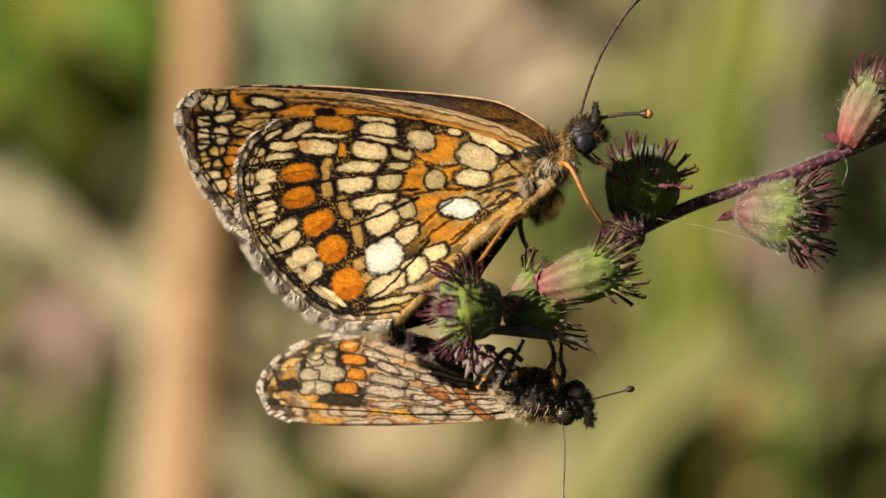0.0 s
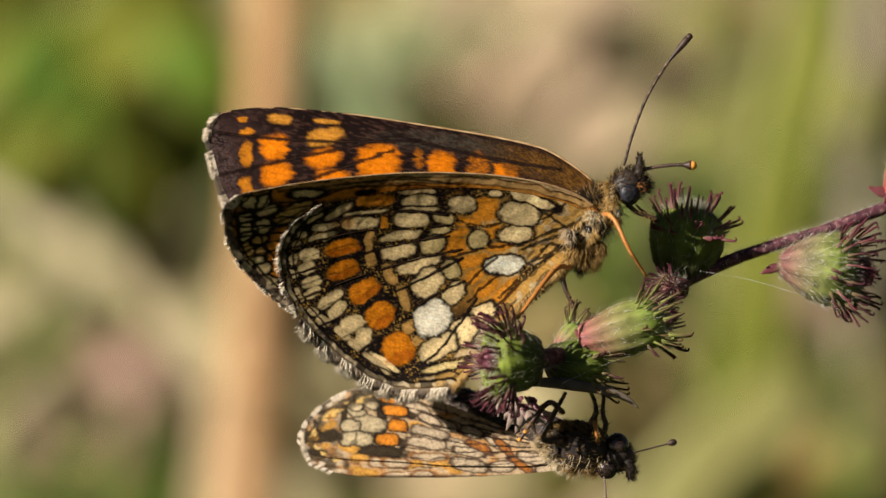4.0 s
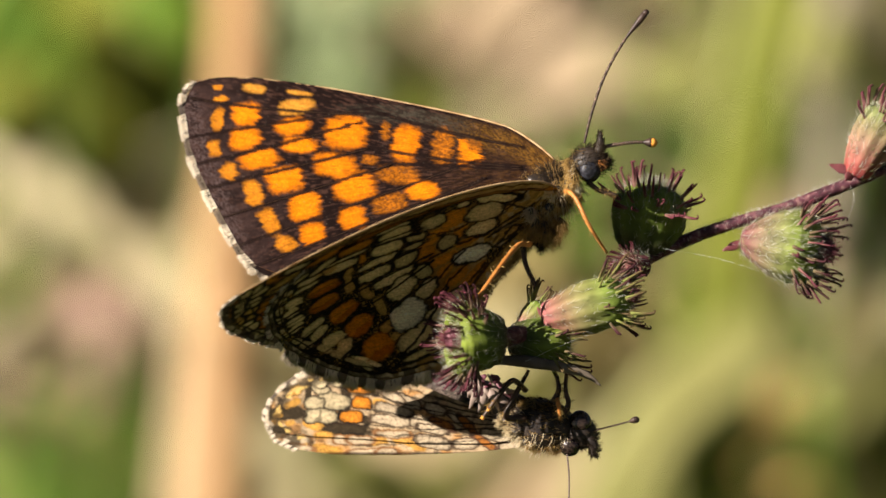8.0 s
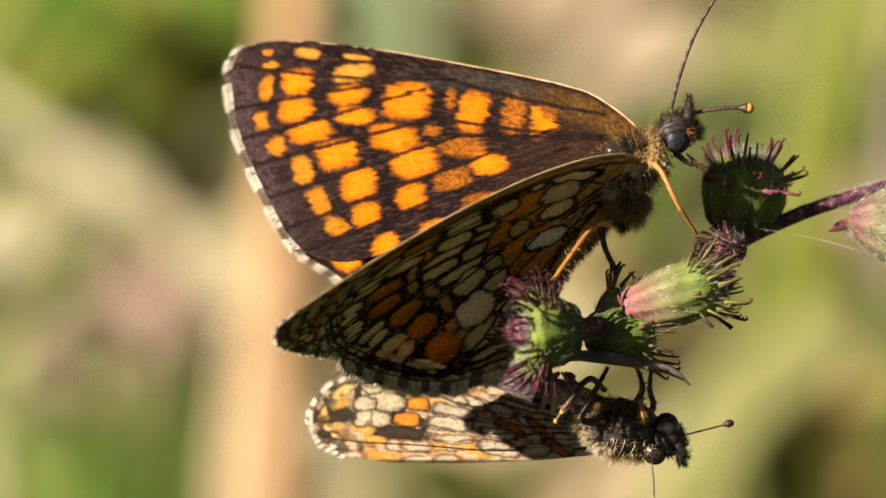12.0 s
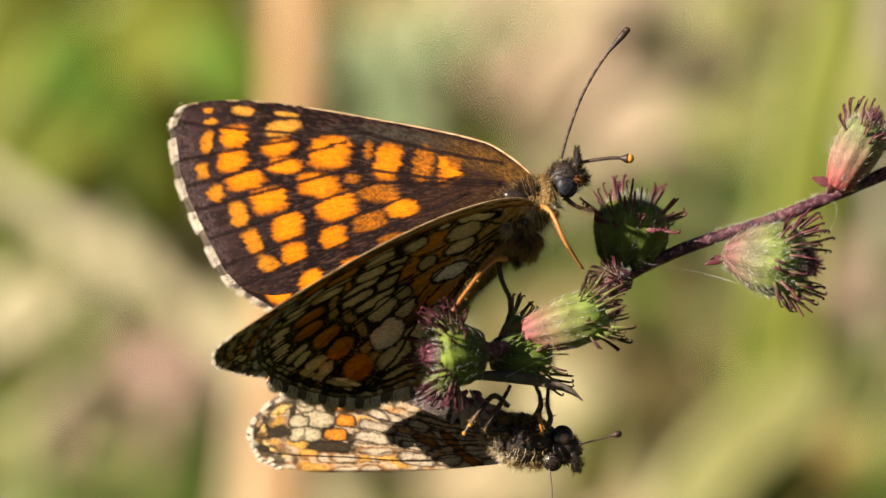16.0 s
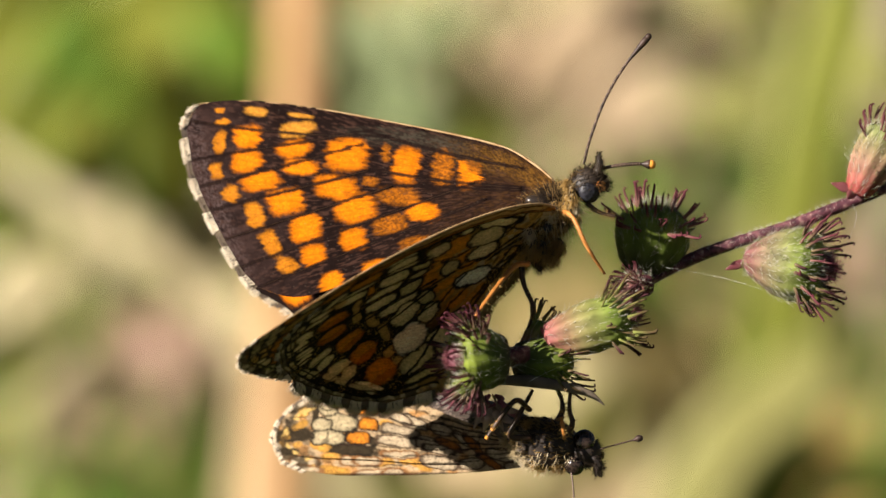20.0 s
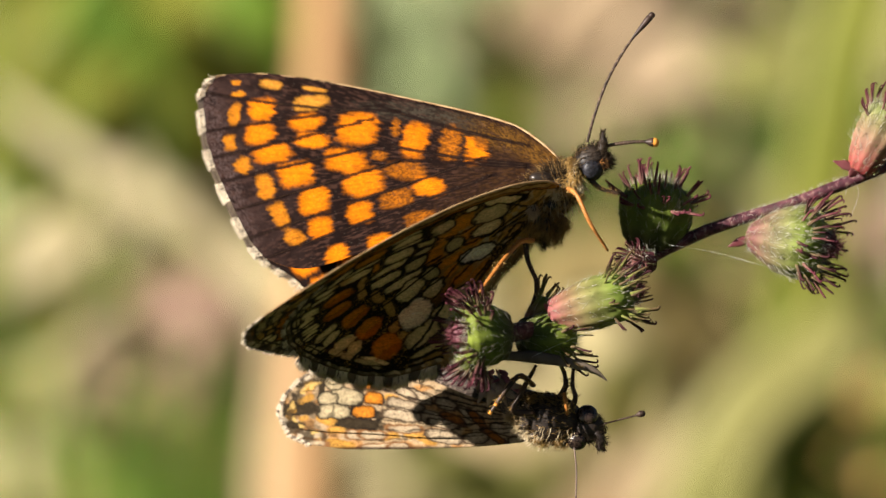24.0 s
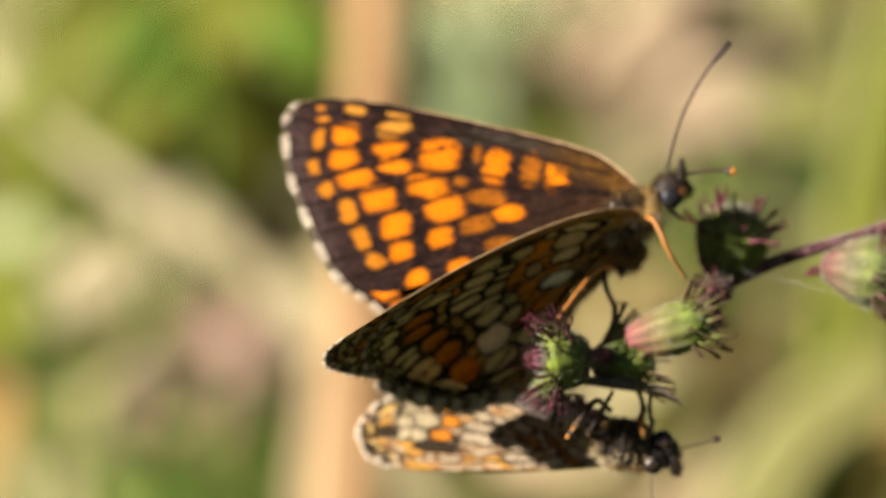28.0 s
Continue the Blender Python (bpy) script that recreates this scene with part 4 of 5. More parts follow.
# ---- the lower butterfly, hanging upside down ----
LOW_ORANGE = [(624, 606, 16, 11, 8), (631, 633, 20, 9, 12), (633, 660, 16, 11, 4), (615, 684, 19, 9, 4)]
LOW_CREAM = [(590, 600, 20, 9, -24), (580, 618, 22, 9, 14), (562, 636, 16, 7, 20), (585, 656, 26, 13, 4), (552, 660, 16, 12, 10), (562, 682, 26, 12, 0), (560, 625, 12, 6, 14)]
LOW_PALE = [(668, 630, 20, 8, 20), (712, 656, 26, 9, 24), (690, 672, 30, 9, 14), (684, 690, 32, 8, 6), (740, 694, 20, 9, 8), (690, 648, 18, 6, 24), (764, 670, 18, 8, 24),
            (820, 730, 22, 9, -4), (760, 728, 30, 10, 10), (810, 690, 22, 7, 30), (872, 716, 24, 9, 14), (760, 706, 24, 6, 12), (900, 738, 18, 8, 0)]
LOW_STRIP = [(602, 724, 15, 6, 6), (632, 724, 20, 6, 2), (640, 745, 26, 5, -3), (680, 745, 16, 5, -2), (520, 722, 24, 6, 6), (525, 738, 24, 6, 4), (690, 714, 26, 6, 4)]
LOW_GOLD = [(519, 636, 11, 9, 0), (512, 660, 16, 8, -20), (486, 680, 9, 6, 0), (482, 694, 6, 6, 0), (508, 695, 8, 5, -10), (548, 698, 20, 8, 20), (575, 740, 26, 9, 6),
            (720, 728, 30, 10, 18), (668, 660, 16, 7, 14), (570, 716, 16, 6, 0), (660, 726, 20, 7, 0)]
LOW_RUST = [(776, 697, 20, 5, 26), (822, 698, 20, 5, 48), (852, 728, 20, 5, 32)]
LOW_DARK = [(602, 705, 50, 12, 4), (500, 678, 34, 12, 0), (642, 690, 12, 7, 30), (655, 640, 14, 7, 14), (608, 630, 8, 40, 4), (604, 672, 10, 12, 20), (490, 706, 18, 6, 0), (540, 640, 6, 18, 0)]
LOW_VEINS = [((890, 742), (760, 712), (640, 676), (545, 664)), ((890, 746), (760, 726), (650, 699), (500, 700)), ((890, 752), (760, 745), (650, 724), (485, 720)),
             ((890, 757), (760, 760), (640, 752), (482, 742)), ((900, 766), (760, 772), (640, 768), (492, 764)), ((900, 774), (760, 784), (640, 786), (510, 782)), ((880, 734), (780, 706), (690, 676), (610, 644))]
LOW_BOWS = ()
LOW_INK = (0.04, 0.028, 0.015)


LOW_RIM = [(640, 642), (560, 652), (515, 675), (485, 705), (470, 738), (478, 757), (492, 778), (530, 795)]


def paint_low(x, y):
    ox, oy = x, y
    x, y = warped(x - 6, y - 54, 2.2, 1.0, 95)
    col = np.tile(np.array((0.5, 0.36, 0.21)), (len(x), 1))
    col = mix(col, (0.52, 0.23, 0.05), smooth(0.0, 0.5, vnoise(x, y * 1.8, 22, 71)) * 0.7)
    col = mix(col, INK, smooth(0.25, 0.5, vnoise(x * 0.7, y * 1.4, 10, 73)) * 0.45)
    col = mix(col, INK, smooth(560, 500, x) * smooth(-0.3, 0.2, vnoise(x, y, 11, 72)) * smooth(712, 690, y) * 0.85)
    k = 0
    for rows, c, ring in ((LOW_DARK, LOW_INK, None), (LOW_GOLD, (0.62, 0.32, 0.06), None), (LOW_PALE, (0.56, 0.44, 0.29), (0.08, 0.05, 0.03)), (LOW_STRIP, (0.58, 0.45, 0.29), (0.24, 0.11, 0.04)),
                          (LOW_CREAM, (0.58, 0.47, 0.28), INK), (LOW_RUST, (0.36, 0.13, 0.025), (0.1, 0.05, 0.03)), (LOW_ORANGE, (0.66, 0.23, 0.02), INK)):
        for cx, cy, rx, ry, tn in rows:
            k += 3
            col = spot(col, x, y, cx, cy, rx, ry, tn, np.array(c) * (0.85 + 0.25 * RNG.random()), 0.14, 0.1, 3.0, ring, 0.0 if c is LOW_INK else 0.12, 500 + k, 1.5)
    for path in LOW_VEINS:
        d = path_dist(x + 6, y + 54, path)
        col = mix(col, INK, smooth(2.2, 0.7, d + 1.4 * vnoise(x, y, 7, 77)) * 0.7 * smooth(560, 640, x))
    for cx in (566, 660, 715, 770, 838):
        d = np.abs(x - cx + 0.25 * (y - 660) - 7 * vnoise(x, y, 14, 79))
        col = mix(col, INK, smooth(2.4, 0.8, d) * 0.55 * smooth(0, 0.3, vnoise(x, y, 17, 78)))
    col = col * (1 + 0.16 * vnoise(x * 0.25, y, 2.6, 99))[:, None]
    rim = path_dist(ox, oy, LOW_RIM) + 2.0 * vnoise(x, y, 8, 96)
    col = mix(col, LOW_INK, smooth(34, 22, rim) * smooth(-0.5, 0.1, vnoise(x, y, 12, 97)) * 0.85)
    col = mix(col, (0.66, 0.44, 0.14), smooth(26, 21, rim) * smooth(12, 16, rim) * smooth(0.0, 0.3, vnoise(x, y, 10, 98)))
    col = mix(col, (0.6, 0.5, 0.36), smooth(9, 6, rim) * smooth(-0.1, 0.25, vnoise(x, y, 13, 94)))
    col = mix(col, INK, smooth(798, 802, oy) * 0.8)
    return mix(col, (0.03, 0.02, 0.01), smooth(0.3, 0.7, vnoise(x, y, 2.4, 33)) * 0.4)


mate = thing("butterfly", L(960, 760, 5), "cream and orange checkered butterfly hanging upside down, wings closed", "butterfly")
LOW_HINGE = (930, 765)


wing("hindwing", mate, LOW_HINGE, radians(35), radians(26),
     [(470, 738), (485, 705), (515, 675), (560, 652), (620, 641), (690, 660), (780, 696), (860, 728), (935, 752)],
     [(470, 742), (482, 758), (515, 768), (560, 772), (640, 776), (760, 784), (860, 784), (935, 772)],
     paint_low, paint_low, "cream under side with four orange spots", 300, 110, 84, None, LOW_VEINS[:4] + LOW_VEINS[6:], LOW_BOWS, False,
     fringe_rows([(620, 641), (560, 652), (515, 675), (485, 705), (476, 722), (470, 738), (474, 750), (482, 758)], -8, -6, 8, 1300), 1.2, 1.0)
wing("forewing", mate, LOW_HINGE, radians(35), radians(26),
     [(478, 752), (500, 740), (640, 735), (800, 735), (935, 752)],
     [(478, 757), (492, 778), (530, 795), (610, 804), (700, 804), (820, 800), (935, 790)],
     paint_low, paint_low, "orange and cream under side", 260, 70, 92, None, (), (), False,
     fringe_rows([(478, 750), (492, 778), (530, 795)], -8, 4, 9, 400), 1.2, 1.0)
wing("forewing", mate, LOW_HINGE, radians(35), radians(28),
     [(490, 756), (520, 742), (640, 737), (800, 737), (935, 752)],
     [(490, 760), (505, 780), (540, 794), (610, 802), (700, 802), (820, 799), (935, 790)],
     paint_low, paint_dusky, "", 60, 24, 116, None, (), (), False, (), 1.2, -1.0)
wing("hindwing", mate, LOW_HINGE, radians(35), radians(28),
     [(485, 738), (500, 705), (530, 678), (575, 656), (625, 646), (690, 664), (780, 699), (860, 730), (935, 752)],
     [(485, 742), (497, 758), (525, 768), (560, 772), (640, 776), (760, 784), (860, 784), (935, 772)],
     paint_low, paint_dusky, "", 60, 24, 120, None, (), (), False, (), 1.2, -1.0)
low_thorax = blob(L(958, 752, 16), (1, 0, -0.18), 62, 46)
lt = part("thorax", low_thorax, M_BODY, mate, "black furry thorax")
part("fur", fur(low_thorax, 2600, 9, 0.6, (-1.2, -0.1, 0.3)), M_FUR_BLACK, lt)
part("fur", fur(low_thorax, 800, 13, 0.5, (-1.2, -0.2, 0.2)), M_FUR, lt)
part("fur", fur(low_thorax, 320, 20, 0.6, (-0.5, -0.1, -0.8), 0.5, lambda p, n: n[2] < -0.3), M_FUR_PALE, lt)
for tx, ty, td, tr, tm in ((925, 738, -6, 16, M_FUR_PALE), (918, 764, -4, 16, M_FUR_PALE), (900, 745, 0, 14, M_FUR_PALE), (935, 780, -4, 14, M_FUR_PALE), (950, 788, 0, 13, M_FUR), (985, 792, 0, 10, M_FUR), (940, 716, -4, 12, M_FUR), (968, 722, -8, 11, M_FUR)):
    clump = blob(L(tx, ty, td), (-0.8, -0.4, 0), tr, tr * 0.7, 12, 8)
    tuft = part("tuft", clump, M_BODY, lt)
    part("fur", fur(clump, 240, 15, 0.6, (-0.8, -0.4, -0.2), 0.6), tm, tuft)
low_abd = tube(spline([L(925, 735, 70), L(860, 708, 170), L(790, 688, 250), L(720, 660, 270), L(692, 644, 240)], 22), [32, 30, 27, 22, 14], 16, 0, 0, 0.03)
la = part("abdomen", low_abd, M_BODY, mate)
part("fur", fur(low_abd, 1000, 15, 0.7, (-0.9, -0.2, -0.1)), M_FUR_GREY, la)
low_head = blob(L(1026, 766, 12), (1, 0, -0.3), 30, 30)
lh = part("head", low_head, M_BODY, mate)
part("fur", fur(low_head, 400, 9, 0.6, (0.6, -0.1, -0.1)), M_FUR_BLACK, lh)
part("eye", blob(L(1026, 745, -6), (0, -1, 0.4), 15, 20), M_EYE_DARK, lh, "dark shiny compound eye")
part("eye", blob(L(1008, 790, -4), (0, -1, -0.4), 14, 18), M_EYE_DARK, lh, "dark shiny compound eye")
for dd in (-6, 8):
    palp = tube(spline([L(1040, 775, dd), L(1050, 790, dd), L(1048, 806, dd)], 8), [8, 8, 2], 8)
    pp = part("palp", palp, M_BODY, mate)
    part("fur", fur(palp, 110, 12, 0.8, (0.4, 0, -0.5)), M_FUR_BLACK, pp)
antenna(mate, [L(1050, 762, -4), L(1075, 755, -8), L(1102, 748, -10), L(1124, 742, -12)], 6.5, M_ANTENNA, 1.6)
antenna(mate, [L(1002, 798, -8), L(1006, 840, -14), L(1005, 890, -20), L(1000, 960, -26)], 5.5, M_CLUB_TIP, 1.6, M_WITHER)
leg(mate, [L(990, 740, -14), L(1005, 715, -22), L(1000, 690, -20), L(1002, 656, -16)], [6, 5, 4, 3], M_DARK_LEG)
leg(mate, [L(978, 712, -10), L(988, 690, -14), L(985, 664, -14)], [6, 5, 3], M_DARK_LEG)
leg(mate, [L(930, 740, -24), L(895, 735, -38), L(910, 700, -38), L(935, 655, -20)], [7, 6, 5, 3], M_DARK_LEG)
band_line = spline([L(930, 690, -20), L(906, 672, -56), L(880, 700, -66), L(852, 740, -66)], 26)
banded = part("leg", tube(band_line, [5, 5, 4.5, 3], 9, 0, 0, 0.02), M_DARK_LEG, mate, "dark leg with golden bands")
for i in range(9, 25, 3):
    part("band", tube(band_line[i:i + 2], [5.4 - 0.08 * i, 5.4 - 0.08 * i], 9), M_CLUB_TIP, banded, "golden band")
part("bristles", fur(tube(band_line, [5, 5, 4.5, 3], 9), 90, 8, 0.6, (-0.6, 0, -0.6)), M_FUR, banded)
part("plate", blob(L(952, 744, -16), (0.3, -0.9, 0.2), 9, 19, 16, 10), M_BODY_GLOSS, lt, "glossy black plate")
part("plate", blob(L(982, 750, -14), (0.3, -0.9, -0.1), 9, 20, 16, 10), M_BODY_GLOSS, lt, "glossy black plate")
leg(mate, [L(985, 705, -30), L(988, 720, -42), L(990, 742, -36)], [4, 4, 3], M_ORANGE_LEG)

# the whole of it hangs a little nearer than the stalk behind it
mate.matrix_basis = Matrix.Translation(VIEW.to_3x3() @ Vector((0, -25 * K, 0))) @ mate.matrix_basis

# ---- the burr-bearing flower stalk ----
plant = thing("agrimony_stalk", L(1000, 590, 0), "hairy purple flower stalk with green hooked burrs", "wild plant")
stem_pts = [LP(850, 605, -118), LP(900, 596, -92), LP(960, 585, -30), LP(1040, 545, 36), LP(1110, 480, 100), LP(1200, 432, 132), LP(1290, 398, 136), LP(1390, 368, 135), LP(1510, 322, 140),
            LP(1600, 285, 142), L(1720, 250, 140)]
stem_line = spline(stem_pts, 90)
stem_shape = tube(stem_line, [20, 17, 15, 13, 12, 11.5, 11, 11, 11.5, 12, 13], 14, 0, 0, 0.03)
stem = part("stem", stem_shape, M_STEM, plant, "purple stem set with short white hairs")
part("hairs", fur(stem_shape, 5200, 9, 0.26, (0, 0, 0.05), 0.9), M_HAIR, stem)
foot = [(VIEW.inverted() @ Vector(q)) for q in ((0.0334, 0.0008, 0.456), (0.05, 0.008, 0.45), (0.066, 0.014, 0.38), (0.07, 0.02, 0.2), (0.07, 0.02, -0.01))]
foot[0] = L(1715, 252, 140)
low_stem = tube(spline(foot, 60), [13, 20, 40, 55, 60], 12, 0, 0, 0.02)
part("stem", low_stem, M_STEM_GREEN, plant)


def hook_mesh():
    """One spine of unit length along z, stout at its foot, with a hooked tip."""
    p = [(0, 0, 0), (0.0, 0, 0.3), (0.0, 0, 0.65), (0.01, 0, 0.88), (0.055, 0, 0.98), (0.12, 0, 0.98), (0.16, 0, 0.92)]
    line = spline([Vector(q) for q in p], 12)
    return tube(line, [0.075 / K, 0.055 / K, 0.045 / K, 0.04 / K, 0.018 / K], 6)


HOOKS = {}
for hname, foot_c, tip_c in (("red", (0.3, 0.16, 0.13), (0.13, 0.03, 0.045)), ("green", (0.24, 0.27, 0.07), (0.12, 0.08, 0.035)), ("dark", (0.2, 0.15, 0.08), (0.06, 0.016, 0.022))):
    me_ = bpy.data.meshes.new("spine")
    hv, hf = hook_mesh()
    me_.from_pydata([tuple(q) for q in hv], [], hf)
    me_.shade_smooth()
    me_.materials.append(M_CUP_SKIN)
    hz = np.clip(np.array([q[2] for q in hv]) * 1.6 - 0.1, 0, 1)[:, None]
    hc = np.array(foot_c) * (1 - hz) + np.array(tip_c) * hz
    me_.color_attributes.new("pigment", "FLOAT_COLOR", "POINT").data.foreach_set("color", np.hstack([hc, np.ones((len(hc), 1))]).astype(np.float32).ravel())
    HOOKS[hname] = me_


def burr(base, way, length, r0, r1, cup_mat, label, spines=54, spine_len=44, tints=("red", "green"), hair=260, heart=M_PINK, fan=(0.05, 1.25), rows=4, hollow=False, dome=False, fat=1.0, core=1.0):
    """A fruit cup: a ribbed cone on a short stalk, a crown of hooked spines, the folded sepals in its mouth, white hairs."""
    base, a = Vector(base), Vector(way).normalized()
    u = a.orthogonal().normalized()
    w = a.cross(u)
    if hollow:
        stops = [(0, r0 * 0.6), (0.05, r0), (0.3, r0 + (r1 - r0) * 0.45), (0.52, r0 + (r1 - r0) * 0.8), (0.74, r1), (0.88, r1 * 0.97), (0.97, r1 * 0.86), (0.99, r1 * 0.76),
                 (0.93, r1 * 0.62), (0.84, r1 * 0.5), (0.82, r1 * 0.1)]
    elif dome:
        stops = [(0, r0 * 0.6), (0.05, r0), (0.3, r0 + (r1 - r0) * 0.7), (0.52, r1), (0.68, r1 * 0.97), (0.82, r1 * 0.84), (0.92, r1 * 0.62), (0.98, r1 * 0.36), (1.0, r1 * 0.08)]
    else:
        stops = [(0, r0 * 0.6), (0.05, r0), (0.24, r0 + (r1 - r0) * 0.5), (0.42, r0 + (r1 - r0) * 0.84), (0.6, r1), (0.76, r1 * 0.98), (0.88, r1 * 0.82), (0.96, r1 * 0.5), (1.0, r1 * 0.1)]
    sv = spline([Vector((p, q, 0)) for p, q in stops], 34)
    seg = 40
    cv, cf = [], []
    for p, q, _ in sv:
        for k in range(seg):
            an = 2 * math.pi * k / seg
            rr = q * (1 + 0.085 * abs(math.cos(an * 5)) ** 0.6 - 0.04 + 0.018 * RNG.normal() + 0.06 * noise.noise(Vector((math.cos(an) * 2, math.sin(an) * 2, p * 4 + length))))
            cv.append(tuple(base + a * (length * p * K) + (u * math.cos(an) + w * math.sin(an)) * (rr * K)))
    for i in range(len(sv) - 1):
        for k in range(seg):
            cf.append((i * seg + k, i * seg + (k + 1) % seg, (i + 1) * seg + (k + 1) % seg, (i + 1) * seg + k))
    sh = (cv, cf)
    b = part("burr", sh, M_CUP_SKIN, plant, label)
    pig = []
    for i, (p, q, _) in enumerate(sv):
        for k in range(seg):
            # colour runs lighter along the ribs and darker in the grooves
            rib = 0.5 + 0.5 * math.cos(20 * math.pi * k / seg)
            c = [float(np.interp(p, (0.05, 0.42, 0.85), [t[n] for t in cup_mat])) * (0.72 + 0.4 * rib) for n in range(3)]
            # shade inside the hollow mouth, put into the colour
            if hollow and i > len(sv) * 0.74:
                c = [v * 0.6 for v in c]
            pig += [*c, 1.0]
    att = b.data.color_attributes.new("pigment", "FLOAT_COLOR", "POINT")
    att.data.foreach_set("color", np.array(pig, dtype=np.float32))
    if heart is not None:
        tipc = base + a * (length * (0.9 if hollow else 0.95) * K)
        for i in range(5):
            an = 2 * math.pi * i / 5
            o = u * math.cos(an) + w * math.sin(an)
            rc = r1 * core
            s = [tipc - a * (rc * 0.1 * K) + o * (rc * 0.26 * K), tipc + o * (rc * 0.22 * K) + a * (rc * 0.25 * K), tipc + o * (rc * 0.02 * K) + a * (rc * 0.5 * K)]
            fold = tube(spline(s, 8), [rc * 0.14, rc * 0.15, rc * 0.03], 8, 0, 0, 0.16, 0.7)
            part("sepal", fold, heart, b)
            part("sepal_hairs", fur(fold, 50, 15, 0.8, a * 0.5 + o * 0.5, 0.7), M_SPINE_RED, b)
    for i in range(spines):
        ring = i % rows
        an = 2 * math.pi * (i / spines * rows + ring * 0.27 + RNG.normal() * 0.06)
        o = u * math.cos(an) + w * math.sin(an)
        s = 0.98 - 0.085 * ring
        open_ = fan[0] + (fan[1] - fan[0]) * (ring + 0.5) / rows + RNG.normal() * 0.12
        d = (a * math.cos(open_) + o * math.sin(open_) + w * 0.08 * RNG.normal() + u * 0.08 * RNG.normal()).normalized()
        if dome:
            s = 0.93 - 0.1 * ring
        root = base + a * (length * s * K) + o * (float(np.interp(s, [q[0] for q in stops], [q[1] for q in stops])) * 0.97 * K if dome else r1 * (0.86 if ring == 0 else 0.97) * K)
        side = (a - d * a.dot(d)).normalized() if RNG.random() < 0.7 else o.cross(d).normalized()
        ln = spine_len * (0.66 + 0.42 * RNG.random()) * K
        rot = Matrix((side, d.cross(side), d)).transposed().to_4x4()
        sp = new("spine", HOOKS[tints[0] if RNG.random() < 0.62 else tints[1]])
        sp.parent = b
        sp.matrix_basis = Matrix.Translation(root - ORIGIN[b]) @ rot @ Matrix.Diagonal((ln * fat, ln * fat, ln, 1))
    if hair:
        part("hairs", fur(sh, int(hair * 1.5), 20, 0.3, a * 0.9, 0.55), M_HAIR, b)
        part("down", fur(sh, int(hair * 1.5), 11, 0.34, a * 0.5, 0.8), M_DOWN, b)
    return b


def bracts(parent, at, ways, size, material=None):
    for wx, wy, wd in ways:
        d = Vector((wx, wd, -wy)).normalized()
        at_ = Vector(at)
        part("bract", tube(spline([at_, at_ + d * size * 0.5 * K, at_ + d * size * K], 10), [size * 0.13, size * 0.2, size * 0.02], 10, 0, 0, 0.04, 0.3),
             material or M_RED, parent)


burr(LP(1138, 450, 142), (0.14, -0.1, 1), 128, 40, 66, TINT_FACE, "dark green burr with thick purple hooked spines", 64, 44, ("red", "red"), 420, None, (0.15, 1.65), 4, False, True)
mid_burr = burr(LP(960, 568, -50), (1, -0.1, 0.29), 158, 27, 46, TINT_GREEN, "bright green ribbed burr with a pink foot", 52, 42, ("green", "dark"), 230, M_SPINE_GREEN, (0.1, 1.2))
for bx, by, bd in ((-0.18, -16, -58), (0.02, 0, -66), (0.22, 18, -58), (-0.3, -24, -40)):
    bracts(mid_burr, L(958, 568 + by, bd), [(1, bx - 0.24, -0.12)], 46)
bracts(mid_burr, L(962, 562, -60), [(-0.6, -0.9, -0.3)], 24)
burr(LP(1148, 470, 60), (-1, -0.35, -0.05), 58, 16, 22, TINT_NODE, "small reddish bud at the joint of the stem", 80, 25, ("red", "red"), 160, M_SPINE_RED, (0.0, 1.5), 7)
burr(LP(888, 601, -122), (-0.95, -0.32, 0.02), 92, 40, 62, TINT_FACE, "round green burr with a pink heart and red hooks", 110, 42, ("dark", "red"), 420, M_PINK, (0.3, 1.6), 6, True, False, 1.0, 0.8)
burr(LP(900, 600, -50), (1, 0.05, -0.1), 110, 26, 42, TINT_FACE, "dark green burr behind the stem", 40, 42, ("green", "dark"), 160, None, (0.1, 1.25))
burr(LP(925, 585, -10), (0.7, 0.1, 0.75), 60, 18, 26, TINT_GREEN, "small green burr with hooked spines", 26, 40, ("green", "dark"), 60, None, (0.0, 1.0))
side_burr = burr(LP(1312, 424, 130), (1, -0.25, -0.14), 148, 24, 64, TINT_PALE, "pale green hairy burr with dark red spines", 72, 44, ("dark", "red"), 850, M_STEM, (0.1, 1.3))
bracts(side_burr, LP(1318, 428, 116), [(-1, 0.4, -0.1), (0.5, -0.6, -0.6), (0.9, 0.3, -0.8)], 44)
high_burr = burr(LP(1511, 312, 138), (0.48, -0.1, 0.88), 140, 24, 42, TINT_ROSE, "reddish green burr bud", 40, 36, ("red", "red"), 320, M_PINK, (0.1, 1.1))
bracts(high_burr, LP(1508, 306, 128), [(-1, -0.35, -0.2), (0.15, -1, -0.6), (-0.3, 0.3, -0.8), (0.6, -0.9, -0.4)], 46)
part("bract", tube(spline([LP(870, 638, -80), LP(930, 640, -84), LP(1000, 652, -84), LP(1040, 665, -82), LP(1064, 684, -80)], 20), [7, 11, 9, 6, 1.0], 12, 0, 0, 0.04, 0.4), M_BRACT_DRY, plant,
     "thin dry brown sickle-shaped bract")
